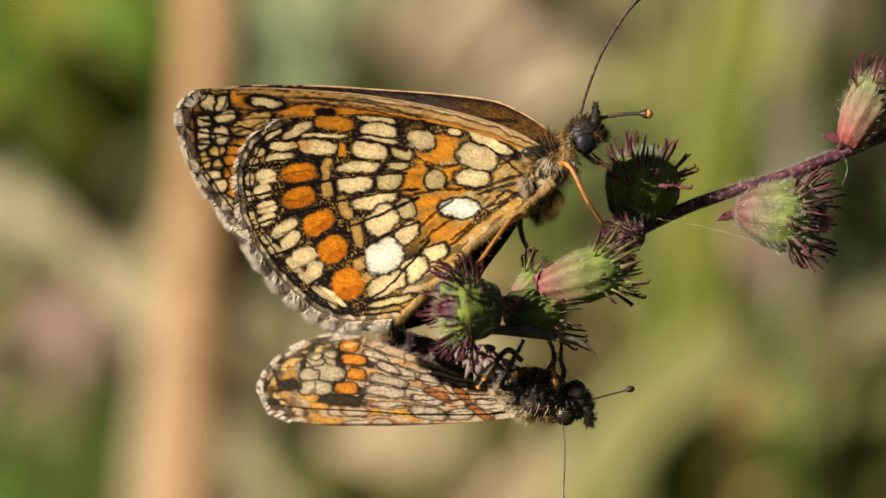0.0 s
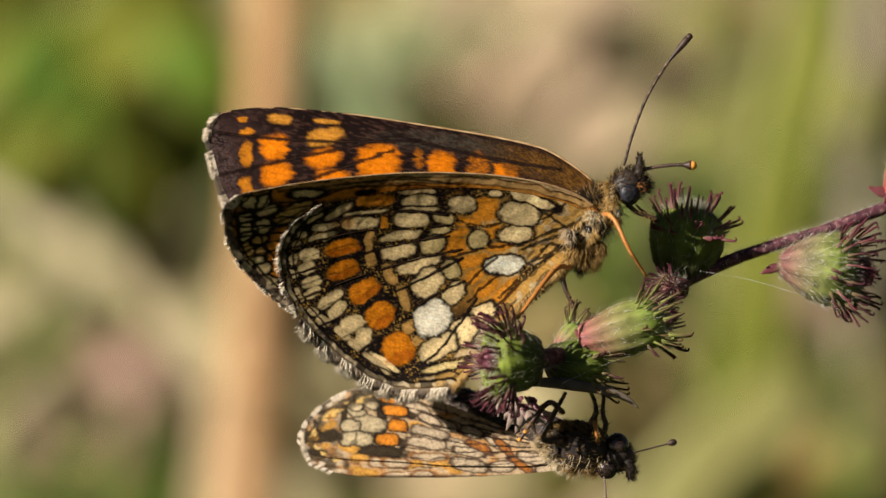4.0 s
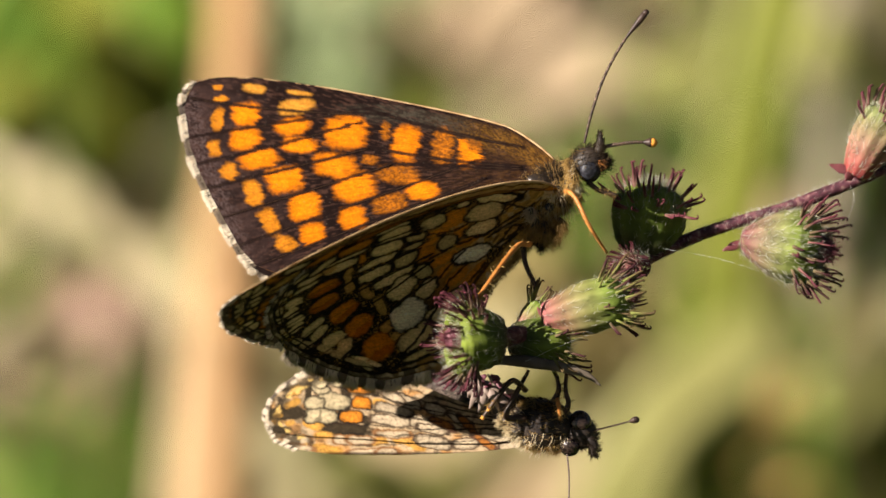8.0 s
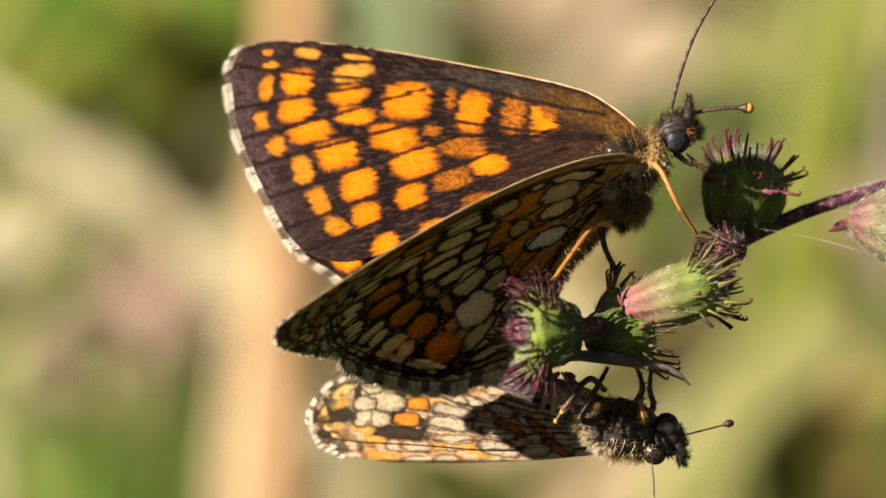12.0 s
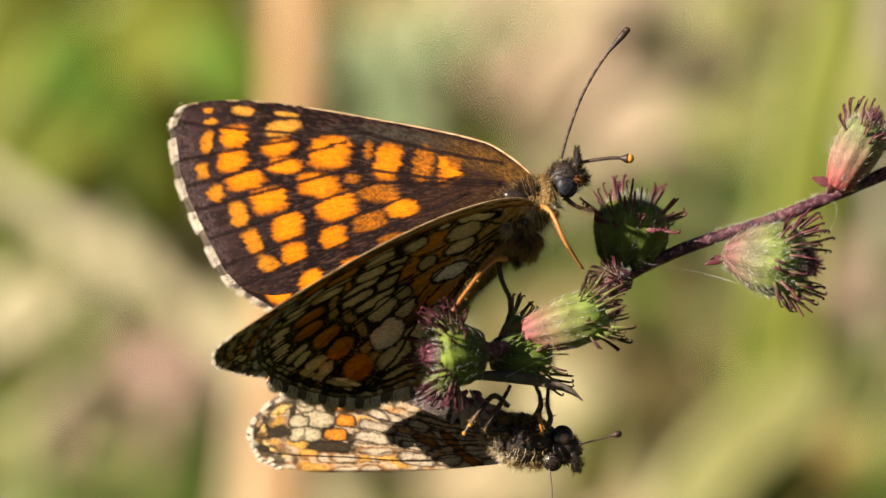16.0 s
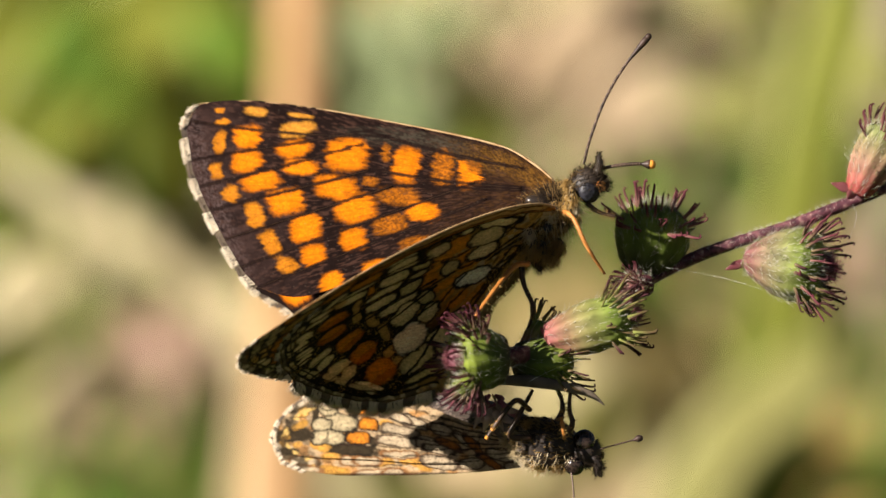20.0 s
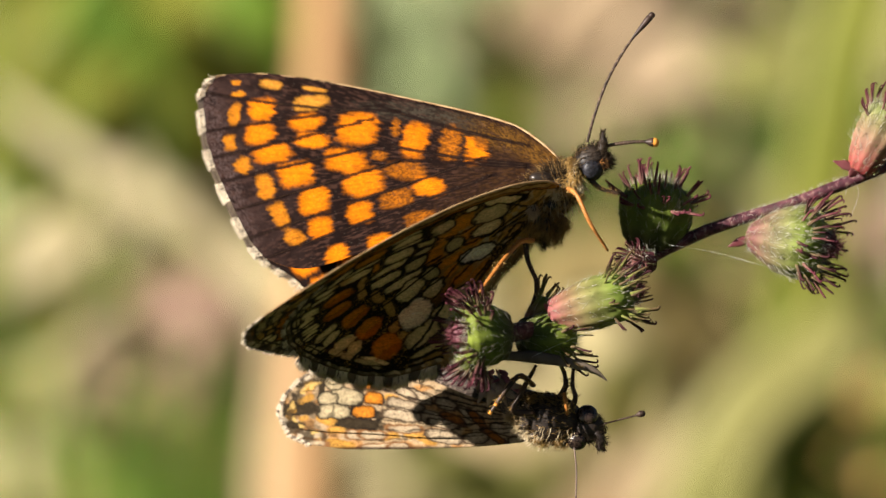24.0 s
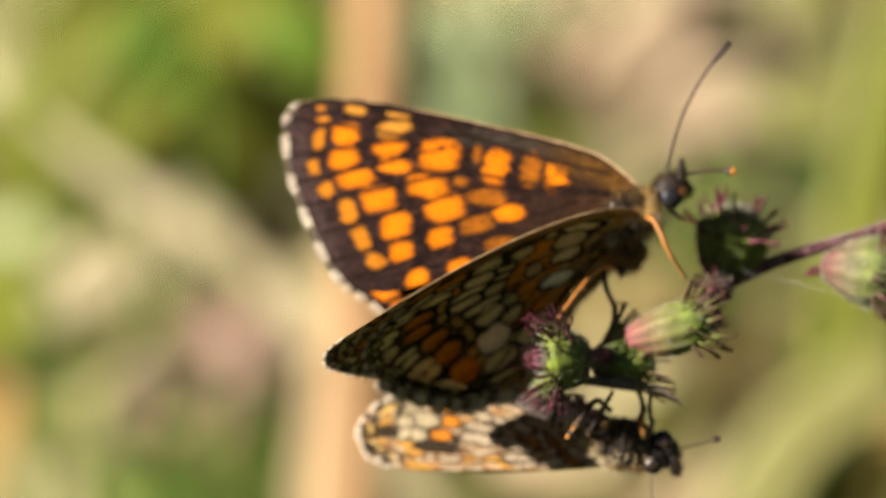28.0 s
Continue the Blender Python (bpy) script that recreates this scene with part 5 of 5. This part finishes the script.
for i in range(16):
    an = i * 2.4
    p0 = LP(862 + 14 * math.cos(an), 672 + 8 * math.sin(an), -40 + 10 * math.sin(an * 1.7))
    p1 = LP(862 + 30 * math.cos(an) + 8 * RNG.normal(), 692 + 16 * math.sin(an) + 6 * RNG.normal(), -46 + 12 * RNG.normal())
    p2 = LP(862 + 46 * math.cos(an) + 10 * RNG.normal(), 700 + 24 * math.sin(an) + 8 * RNG.normal(), -40 + 16 * RNG.normal())
    part("petal", tube(spline([p0, p1, p2], 8), [3, 6 + 3 * RNG.random(), 1.2], 8, 0, 0, 0.1, 0.35), M_PINK if i % 5 == 0 else M_WITHER, plant, "withered pinkish-grey petal")
silk = thing("spider_thread", LP(1262, 456, 100), "fine pale spider thread strung between the burrs", "thread")
part("thread", tube(spline([LP(1172, 440, 96), LP(1262, 456, 100), LP(1345, 480, 80)], 12), [0.16, 0.17, 0.16], 5), M_SILK, silk)
part("thread", tube(spline([LP(1502, 326, 130), LP(1512, 350, 128), LP(1500, 390, 90)], 12), [0.16, 0.16, 0.16], 5), M_SILK, silk)
part("thread", tube(spline([LP(930, 640, -90), LP(985, 615, -95), LP(1050, 590, -90)], 12), [0.16, 0.16, 0.16], 5), M_SILK, silk)

# ---- the meadow behind ----
RNG = np.random.default_rng(19)


def meadow(name, stops, *rest):
    """Plant matter of the meadow, its colours all brightened by one factor."""
    return mottled(name, [(p, tuple(min(v * 1.55, 0.62) for v in c)) for p, c in stops], *rest)


M_GROUND = mottled("meadow_floor", [(0.25, (0.06, 0.045, 0.028)), (0.45, (0.12, 0.1, 0.05)), (0.62, (0.19, 0.155, 0.08)), (0.8, (0.13, 0.145, 0.045))], 9.0, 0.9, 2.0)
M_DRY_ORANGE = meadow("dry_stalk_orange", [(0.3, (0.235, 0.135, 0.06)), (0.7, (0.34, 0.205, 0.1))], 60, 0.7, 0.2, 0, (1, 1, 0.2))
M_STRAW = meadow("straw", [(0.3, (0.3, 0.25, 0.14)), (0.7, (0.42, 0.36, 0.22))], 60, 0.7, 0.2, 0.1, (1, 1, 0.2))
M_GREY_STALK = meadow("grey_stalk", [(0.3, (0.16, 0.13, 0.095)), (0.7, (0.24, 0.205, 0.15))], 60, 0.7, 0.2, 0, (1, 1, 0.2))
M_LEAF = meadow("leaf_green", [(0.3, (0.1, 0.12, 0.012)), (0.7, (0.19, 0.2, 0.03))], 30, 0.5, 0.2, 0.25)
M_LEAF_DEEP = meadow("leaf_deep", [(0.3, (0.05, 0.1, 0.01)), (0.7, (0.11, 0.19, 0.02))], 30, 0.5, 0.2, 0.2)
M_LEAF_LIGHT = meadow("leaf_light", [(0.3, (0.165, 0.17, 0.045)), (0.7, (0.255, 0.24, 0.085))], 30, 0.5, 0.2, 0.25)
M_LEAF_SAGE = meadow("leaf_sage", [(0.3, (0.2, 0.25, 0.12)), (0.7, (0.32, 0.36, 0.2))], 30, 0.6, 0.2, 0.2)
M_LEAF_DEAD = meadow("leaf_dead", [(0.3, (0.25, 0.18, 0.11)), (0.7, (0.36, 0.28, 0.185))], 30, 0.7, 0.2, 0.1)
M_LEAF_BROWN = meadow("leaf_brown", [(0.3, (0.035, 0.025, 0.015)), (0.7, (0.09, 0.06, 0.035))], 30, 0.7, 0.2)
M_LEAF_MAUVE = meadow("leaf_mauve", [(0.3, (0.17, 0.105, 0.08)), (0.7, (0.28, 0.18, 0.14))], 30, 0.7, 0.2)
M_LEAF_CREAM = meadow("leaf_cream", [(0.3, (0.27, 0.23, 0.115)), (0.7, (0.36, 0.31, 0.175))], 30, 0.6, 0.2, 0.2)
M_LEAF_OCHRE = meadow("leaf_ochre", [(0.3, (0.19, 0.15, 0.055)), (0.7, (0.29, 0.23, 0.1))], 30, 0.6, 0.2, 0.2)
M_LEAF_DUSK = meadow("leaf_dusk", [(0.3, (0.05, 0.055, 0.03)), (0.7, (0.11, 0.12, 0.06))], 30, 0.6, 0.2)
M_LEAF_OLIVE = meadow("leaf_olive", [(0.3, (0.18, 0.16, 0.075)), (0.7, (0.28, 0.25, 0.13))], 30, 0.6, 0.2, 0.2)
M_PEACH = meadow("dry_peach", [(0.3, (0.3, 0.22, 0.125)), (0.7, (0.38, 0.29, 0.18))], 60, 0.7, 0.2, 0.1, (1, 1, 0.2))
M_RUST_LEAF = meadow("leaf_rust", [(0.3, (0.35, 0.14, 0.04)), (0.7, (0.5, 0.25, 0.09))], 30, 0.7, 0.2, 0.1)

GRAV = VIEW.to_3x3().inverted() @ Vector((0, 0, -1))


def far_place(x, y, dist):
    """A place behind the stalk, on the line of sight of a layout place, dist metres from the lens."""
    return Vector(((x - 784) / FOCAL * dist, dist - REACH, (441 - y) / FOCAL * dist))


def to_ground(p):
    h = (VIEW @ p).z
    return p + GRAV * h


ground_v, ground_f = [], []
gn = 60
for i in range(gn + 1):
    for j in range(gn + 1):
        s, t = (i / gn * 2 - 1), (j / gn * 2 - 1)
        gx_, gy_ = 300 * s * abs(s) ** 3, 300 * t * abs(t) ** 3
        ground_v.append((gx_, gy_, 0.012 * noise.noise(Vector((gx_ * 3, gy_ * 3, 0)))))
for i in range(gn):
    for j in range(gn):
        a_ = i * (gn + 1) + j
        ground_f.append((a_, a_ + gn + 1, a_ + gn + 2, a_ + 1))
gme = bpy.data.meshes.new("ground")
gme.from_pydata(ground_v, [], ground_f)
gme.shade_smooth()
gme.materials.append(M_GROUND)
tagged(new("ground", gme), "meadow floor of moss, soil and dry grass", "ground", "", "structure")


def blade_shape(line, width_mm, fold=0.25, face=(0, 1, 0)):
    """A grass blade or leaf: a folded strip with a keel and real thickness."""
    p = np.array([tuple(q) for q in line])
    n = len(p)
    t = np.gradient(p, axis=0)
    t /= np.linalg.norm(t, axis=1)[:, None] + 1e-12
    verts, faces = [], []
    u = np.linspace(0, 1, n)
    w = np.interp(u, np.linspace(0, 1, len(width_mm)), width_mm) * 0.0005
    for i in range(n):
        s = np.cross(t[i], face)
        s /= np.linalg.norm(s) + 1e-12
        q = np.cross(s, t[i])
        for k, lift in ((-1, fold), (-0.5, fold * 0.4), (0, 0), (0.5, fold * 0.4), (1, fold)):
            verts.append(p[i] + s * w[i] * k - q * w[i] * lift)
        for k, lift in ((1, fold), (0, 0), (-1, fold)):
            verts.append(p[i] + s * w[i] * k * 0.98 - q * (w[i] * lift - 0.0003 - w[i] * 0.03))
    for i in range(n - 1):
        for k in range(8):
            a, b = i * 8 + k, i * 8 + (k + 1) % 8
            faces.append((a, b, b + 8, a + 8))
    faces.append(tuple(range(7, -1, -1)))
    faces.append(tuple(range((n - 1) * 8, n * 8)))
    return verts, faces


def stalk(name, x, y, dist, radius_mm, top, material, label, lean=0.0):
    """An upright dry stalk that stands in the ground and passes through a line of sight."""
    p = far_place(x, y, dist)
    g = to_ground(p)
    up = -GRAV
    side = Vector((lean, 0, 0))
    e = thing(name, g, label, "dry stalk", "dry stalks")
    h = (p - g).length
    line = spline([g - up * 0.01 - side * h, g + up * h * 0.5 - side * h * 0.5, p, p + (up + side) * top], 26)
    r = radius_mm * MM
    part("stem", tube(line, [r * 1.1, r, r * 0.9, r * 0.75], 12, 5, 0.05, 0.02), material, e)
    for s in (0.3, 0.62):
        q = Vector(tuple(line[int(s * 25)]))
        part("joint", blob(q, -GRAV, r * 0.9, r * 1.25, 12, 8), material, e)
    return e


def blade(x0, y0, x1, y1, dist, width_mm, material, label, drop=0.12, d1=None):
    """A bowed blade seen between two layout places, rooted in the ground."""
    a, b = far_place(x0, y0, dist), far_place(x1, y1, d1 or dist)
    g = to_ground(a + (a - b).normalized() * drop)
    e = thing("grass_blade", g, label, "grass", "broad blades")
    tip = b + (b - a) * 0.35
    part("blade", blade_shape(spline([g, g * 0.4 + a * 0.6 + (a - b) * 0.12, a, b, tip], 26), [width_mm * 0.6, width_mm * 0.9, width_mm, width_mm, width_mm * 0.1]), material, e)
    part("midrib", tube(spline([g, g * 0.4 + a * 0.6 + (a - b) * 0.12, a, b, tip], 26), [width_mm * 2.4, width_mm * 2.2, width_mm * 0.4], 6), material, e)
    return e


def leafy(x, y, dist, size_mm, material, label, count=5, spread=1.0):
    """A low plant: a few bowed stems from one root, each with a broad leaf about the given place."""
    c = far_place(x, y, dist)
    g = to_ground(c)
    e = thing("broadleaf_plant", g, label, "wild plant", "meadow plants")
    for i in range(count):
        o = Vector((RNG.normal() * 0.45, RNG.normal() * 0.3, RNG.normal() * 0.45)) * size_mm * 0.001 * spread
        m = c + o
        d = Vector((RNG.normal(), -0.3 + 0.4 * RNG.normal(), 0.5 + 0.5 * RNG.random())).normalized()
        s = size_mm * 0.001 * (0.8 + 0.5 * RNG.random())
        st = part("stem", tube(spline([g, g * 0.5 + m * 0.5 + Vector((0.01 * RNG.normal(), 0, 0)), m - d * s * 0.5], 12), [40, 30, 20], 7), M_LEAF_DEEP, e)
        part("leaf", blade_shape(spline([m - d * s * 0.5, m + Vector((0, -0.08 * s, 0.06 * s)), m + d * s * 0.5 - Vector((0, 0, 0.06 * s))], 12),
                                 [size_mm * 0.08, size_mm * 0.42, size_mm * 0.55, size_mm * 0.4, size_mm * 0.02], 0.3, (0, 1, 0.25)), material, e)
    return e


stalk("dry_stalk", 428, 200, 0.95, 5.6, 0.25, M_DRY_ORANGE, "thick orange-brown dry stalk standing in the meadow", 0.06)
stalk("dry_stalk", 1475, 500, 1.05, 4.2, 0.12, M_GREY_STALK, "grey-beige dry stalk standing in the meadow")
blade(330, 565, -60, 255, 0.98, 4.2, M_STRAW, "broad straw-coloured bent grass blade", 0.2)
blade(1080, 890, 1300, 630, 0.9, 12, M_LEAF_LIGHT, "broad light green grass blade")
blade(1290, 420, 1390, -60, 0.9, 11, M_LEAF, "broad yellow-green grass blade")
blade(330, 930, 390, 420, 1.0, 10, M_PEACH, "broad peach-coloured dry grass blade")
for x, y, dist, size, mat_, label, count in (
        (70, 80, 1.06, 44, M_LEAF, "clump of broad olive green leaves", 10),
        (220, 170, 1.1, 40, M_LEAF, "clump of broad olive green leaves", 9),
        (60, 200, 1.06, 26, M_LEAF, "clump of broad olive green leaves", 6),
        (20, 40, 1.0, 20, M_LEAF_DEEP, "clump of deep green leaves", 4),
        (300, 70, 1.12, 28, M_LEAF_LIGHT, "small fresh green-leaved meadow plant", 7),
        (260, 400, 1.2, 34, M_LEAF_SAGE, "grey-green broad-leaved meadow plant", 7),
        (600, 60, 1.2, 36, M_LEAF_SAGE, "grey-green broad-leaved meadow plant", 9),
        (720, 110, 1.2, 32, M_LEAF_SAGE, "grey-green broad-leaved meadow plant", 7),
        (840, 150, 1.12, 22, M_LEAF, "small fresh green-leaved meadow plant", 5),
        (820, 20, 1.15, 26, M_LEAF_CREAM, "meadow plant with pale yellow leaves", 6),
        (960, 50, 1.05, 30, M_LEAF_DEAD, "low plant with withered beige leaves", 9),
        (1040, 150, 1.08, 30, M_LEAF_DEAD, "low plant with withered beige leaves", 9),
        (1090, 260, 1.1, 28, M_LEAF_DEAD, "low plant with withered beige leaves", 6),
        (1350, 150, 0.93, 18, M_LEAF_LIGHT, "meadow plant with fresh green leaves", 6),
        # dark leaf colour stands in for the shadowed gap here
        (1225, 85, 1.02, 14, M_LEAF_BROWN, "low plant with dark brown leaves, added for a dark patch of the meadow", 7),
        (60, 350, 1.14, 36, M_LEAF_SAGE, "grey-green broad-leaved meadow plant", 9),
        (300, 340, 1.16, 34, M_LEAF_SAGE, "grey-green broad-leaved meadow plant", 8),
        (310, 470, 1.14, 34, M_STRAW, "low plant with withered straw-coloured leaves", 8),
        (70, 420, 1.03, 26, M_STRAW, "low plant with withered straw-coloured leaves", 8),
        (230, 570, 1.05, 24, M_LEAF_CREAM, "meadow plant with pale yellow leaves", 7),
        (30, 600, 1.06, 22, M_LEAF_CREAM, "meadow plant with pale yellow leaves", 5),
        (130, 600, 1.0, 13, M_LEAF_MAUVE, "low plant with mauve-brown withered leaves", 6),
        (30, 770, 1.0, 12, M_LEAF_BROWN, "low plant with dark brown leaves, added for a dark patch of the meadow", 5),
        (40, 680, 1.05, 26, M_LEAF_OCHRE, "meadow plant with yellowing leaves", 6),
        (1150, 620, 1.05, 28, M_LEAF_OCHRE, "meadow plant with yellowing leaves", 8),
        (1080, 420, 1.15, 34, M_LEAF_OCHRE, "meadow plant with yellowing leaves", 8),
        (1240, 500, 1.08, 26, M_LEAF_OCHRE, "meadow plant with yellowing leaves", 8),
        (1370, 660, 1.04, 24, M_LEAF_OCHRE, "meadow plant with yellowing leaves", 6),
        (1240, 640, 0.96, 10, M_LEAF_DEEP, "clump of deep green leaves", 4),
        (1345, 530, 0.97, 15, M_LEAF_MAUVE, "low plant with mauve-brown withered leaves", 5),
        (1265, 840, 0.95, 13, M_RUST_LEAF, "low plant with rust-coloured withered leaves", 5),
        (1480, 120, 1.1, 36, M_LEAF_OLIVE, "tall plant with grey-olive leaves", 12),
        (1530, 260, 1.12, 32, M_LEAF_OLIVE, "tall plant with grey-olive leaves", 8),
        (1440, 20, 1.12, 32, M_LEAF_OLIVE, "tall plant with grey-olive leaves", 8),
        (1545, 430, 1.05, 18, M_LEAF_DUSK, "low plant with dark grey-green leaves", 7),
        (1500, 800, 1.0, 22, M_LEAF_OLIVE, "tall plant with grey-olive leaves", 6),
        (1330, 770, 0.99, 24, M_LEAF_OCHRE, "meadow plant with yellowing leaves", 5),
        (1440, 870, 0.97, 22, M_LEAF_LIGHT, "meadow plant with fresh green leaves", 6),
        (1400, 720, 0.96, 24, M_LEAF_LIGHT, "meadow plant with fresh green leaves", 8),
        (1470, 690, 1.0, 22, M_LEAF_OLIVE, "tall plant with grey-olive leaves", 7),
        (1390, 800, 0.95, 24, M_LEAF_LIGHT, "meadow plant with fresh green leaves", 7),
        (160, 850, 1.1, 26, M_LEAF, "meadow plant with fresh green leaves", 8),
        (260, 780, 1.15, 28, M_LEAF_LIGHT, "meadow plant with fresh green leaves", 6),
        (110, 420, 1.1, 42, M_STRAW, "low plant with withered straw-coloured leaves", 10),
        (210, 500, 1.15, 38, M_STRAW, "low plant with withered straw-coloured leaves", 10),
        (110, 790, 1.06, 22, M_LEAF_LIGHT, "meadow plant with fresh green leaves", 7),
        (300, 850, 1.08, 28, M_PEACH, "low plant with withered peach-coloured leaves", 7),
        (170, 720, 1.1, 34, M_LEAF_CREAM, "meadow plant with pale yellow leaves", 8),
        (60, 830, 1.1, 28, M_LEAF_LIGHT, "meadow plant with fresh green leaves", 7),
        (60, 520, 1.15, 38, M_LEAF_CREAM, "meadow plant with pale yellow leaves", 8),
        (250, 650, 1.12, 30, M_PEACH, "low plant with withered peach-coloured leaves", 7),
        (350, 740, 1.1, 28, M_PEACH, "low plant with withered peach-coloured leaves", 7),
        (520, 700, 1.15, 30, M_LEAF_CREAM, "meadow plant with pale yellow leaves", 6),
        (620, 840, 1.0, 26, M_LEAF_OLIVE, "tall plant with grey-olive leaves", 7),
        (720, 800, 0.99, 30, M_LEAF_CREAM, "meadow plant with pale yellow leaves", 8),
        (820, 840, 0.96, 24, M_PEACH, "low plant with withered peach-coloured leaves", 6),
        (900, 820, 0.95, 26, M_LEAF_LIGHT, "meadow plant with fresh green leaves", 6),
        (960, 720, 1.0, 28, M_LEAF_CREAM, "meadow plant with pale yellow leaves", 6),
        (1040, 640, 1.02, 30, M_LEAF_OCHRE, "meadow plant with yellowing leaves", 8),
        (1060, 790, 0.96, 26, M_LEAF_CREAM, "meadow plant with pale yellow leaves", 6)):
    leafy(x, y, dist, size, mat_, label, count, 1.2)


def turf(count, near, far, half, materials, label, power=1.4):
    """Short grass behind and around, one mesh a tint."""
    for mat_, share in materials:
        v, f = [], []
        for _ in range(int(count * share)):
            y = near + (far - near) * RNG.random() ** power if power else min(near + (far - near) * (0.5 + 0.3 * RNG.normal()), 0.66 - 0.3 * RNG.random())
            x = RNG.normal() * half * (0.75 + max(y, 0) * 0.22)
            h = 0.06 + 0.14 * RNG.random()
            w = 0.0015 + 0.003 * RNG.random()
            a = RNG.random() * 6.28
            dx, dy = math.cos(a), math.sin(a)
            ln = 0.5 * h * RNG.random()
            k = len(v)
            for s, ww in ((0, 1), (0.5, 0.8), (0.85, 0.4)):
                cx, cy, cz = x + dx * ln * s * s, y + dy * ln * s * s, h * s
                v += [(cx - dy * w * ww, cy + dx * w * ww, cz), (cx + dy * w * ww, cy - dx * w * ww, cz + 0.0002)]
            v.append((x + dx * ln, y + dy * ln, h))
            f += [(k, k + 1, k + 3, k + 2), (k + 2, k + 3, k + 5, k + 4), (k + 4, k + 5, k + 6)]
        me = bpy.data.meshes.new("grass")
        me.from_pydata(v, [], f)
        me.materials.append(mat_)
        tagged(new("grass", me), label, "grass", "", "stuff")


# unseen dark grass, added to weaken the light bounced up from the ground
turf(34000, -1.9, 0.9, 0.85, [(M_LEAF_DEEP, 0.5), (M_LEAF_BROWN, 0.5)], "added dark green and brown grass out of view, to cut bounced light", 0)
turf(36000, 0.6, 4.5, 0.6, [(M_LEAF, 0.3), (M_LEAF_LIGHT, 0.2), (M_STRAW, 0.4), (M_RUST_LEAF, 0.1)], "short green and straw-coloured meadow grass")


# ---- motion ----
def turned(ob, turns):
    m = Matrix.Translation(ob.location)
    for axis, deg in turns:
        m = m @ Matrix.Rotation(radians(deg), 4, Vector(axis))
    return m


def motions():
    near_rows = [(0, 0), (2.6, 0), (3.2, 10), (3.9, 27), (4.5, 35), (5, 36), (5.5, 40), (6, 46), (6.5, 50.8), (7, 55), (7.5, 57.2), (8, 59), (9, 60.4), (10, 62),
                 (11, 63.7), (12, 64.1), (14, 64.4), (16, 64.7), (18, 64), (21, 64.4), (26, 64.8), (28, 64.4)]
    for ob in (near_fore, near_hind):
        rows = []
        for t, deg in near_rows:
            s = min(max((deg - 38) / 26, 0), 1)
            rows.append((t, turned(ob, [((0, 0, 1), float(np.interp(t, (8, 12, 16, 21, 26, 28), (0, 1, 3, 3, 2.5, 2.5)))), ((0.94 - 0.07 * s, -0.17 - 0.08 * s, 0.29 + 0.15 * s), deg)])))
        walk(ob, rows)
    rest = butterfly.matrix_basis.copy()
    body_rows = [(0, 3, 3, 0), (2.5, 3, 3, 0), (5, 3, 1, 0), (7, 0, 0, 0), (12.5, 0, 0, 0), (14.5, -7, 0, 1), (21.5, -7, 0, 1), (28, -7, 0, 1)]
    walk(butterfly, [(t, rest @ Matrix.Translation((x * K, 0, -y * K)) @ Matrix.Rotation(radians(r), 4, "Y")) for t, x, y, r in body_rows])
    axis = (math.cos(PHI), 0, math.sin(PHI))
    flat = (-math.sin(PHI) * math.sin(radians(22)), -math.cos(radians(22)), math.cos(PHI) * math.sin(radians(22)))
    far_rows = [(0, 24, 9.0, -16), (2.6, 24, 9.0, -16), (3.4, 22, 6.4, -8), (4.5, 18, 3.6, 0), (5, 16, 3.4, 0), (6, 8, 2.0, 0), (7, 2, 0.6, 0), (8, 0, 0, 0), (10, 0, 0, -2), (10.6, -1, 0.6, -6),
                (12.5, -1, 0.6, -6), (14.5, 0, 1.5, -7), (16, 0, 1.5, -7), (17.5, 0, 1.2, -4), (19, 0, 0.8, -1), (21.5, 0, 0.8, 0), (23.5, 0, 0, -3), (26, 0, -0.2, -5), (28, 0, -0.2, -5)]
    for ob in (far_fore, far_hind):
        walk(ob, [(t, turned(ob, [((0, 0, 1), c), (axis, a), (flat, b)])) for t, a, b, c in far_rows])
    walk(up_antenna, [(t, turned(up_antenna, [((0, 1, 0), a)])) for t, a in ((0, 4), (2.5, 3.5), (5, 1.5), (8, 0.8), (12, 1.8), (14.5, 2.2), (24, 1.8), (26, 0.5), (28, 0.5))])


motions()
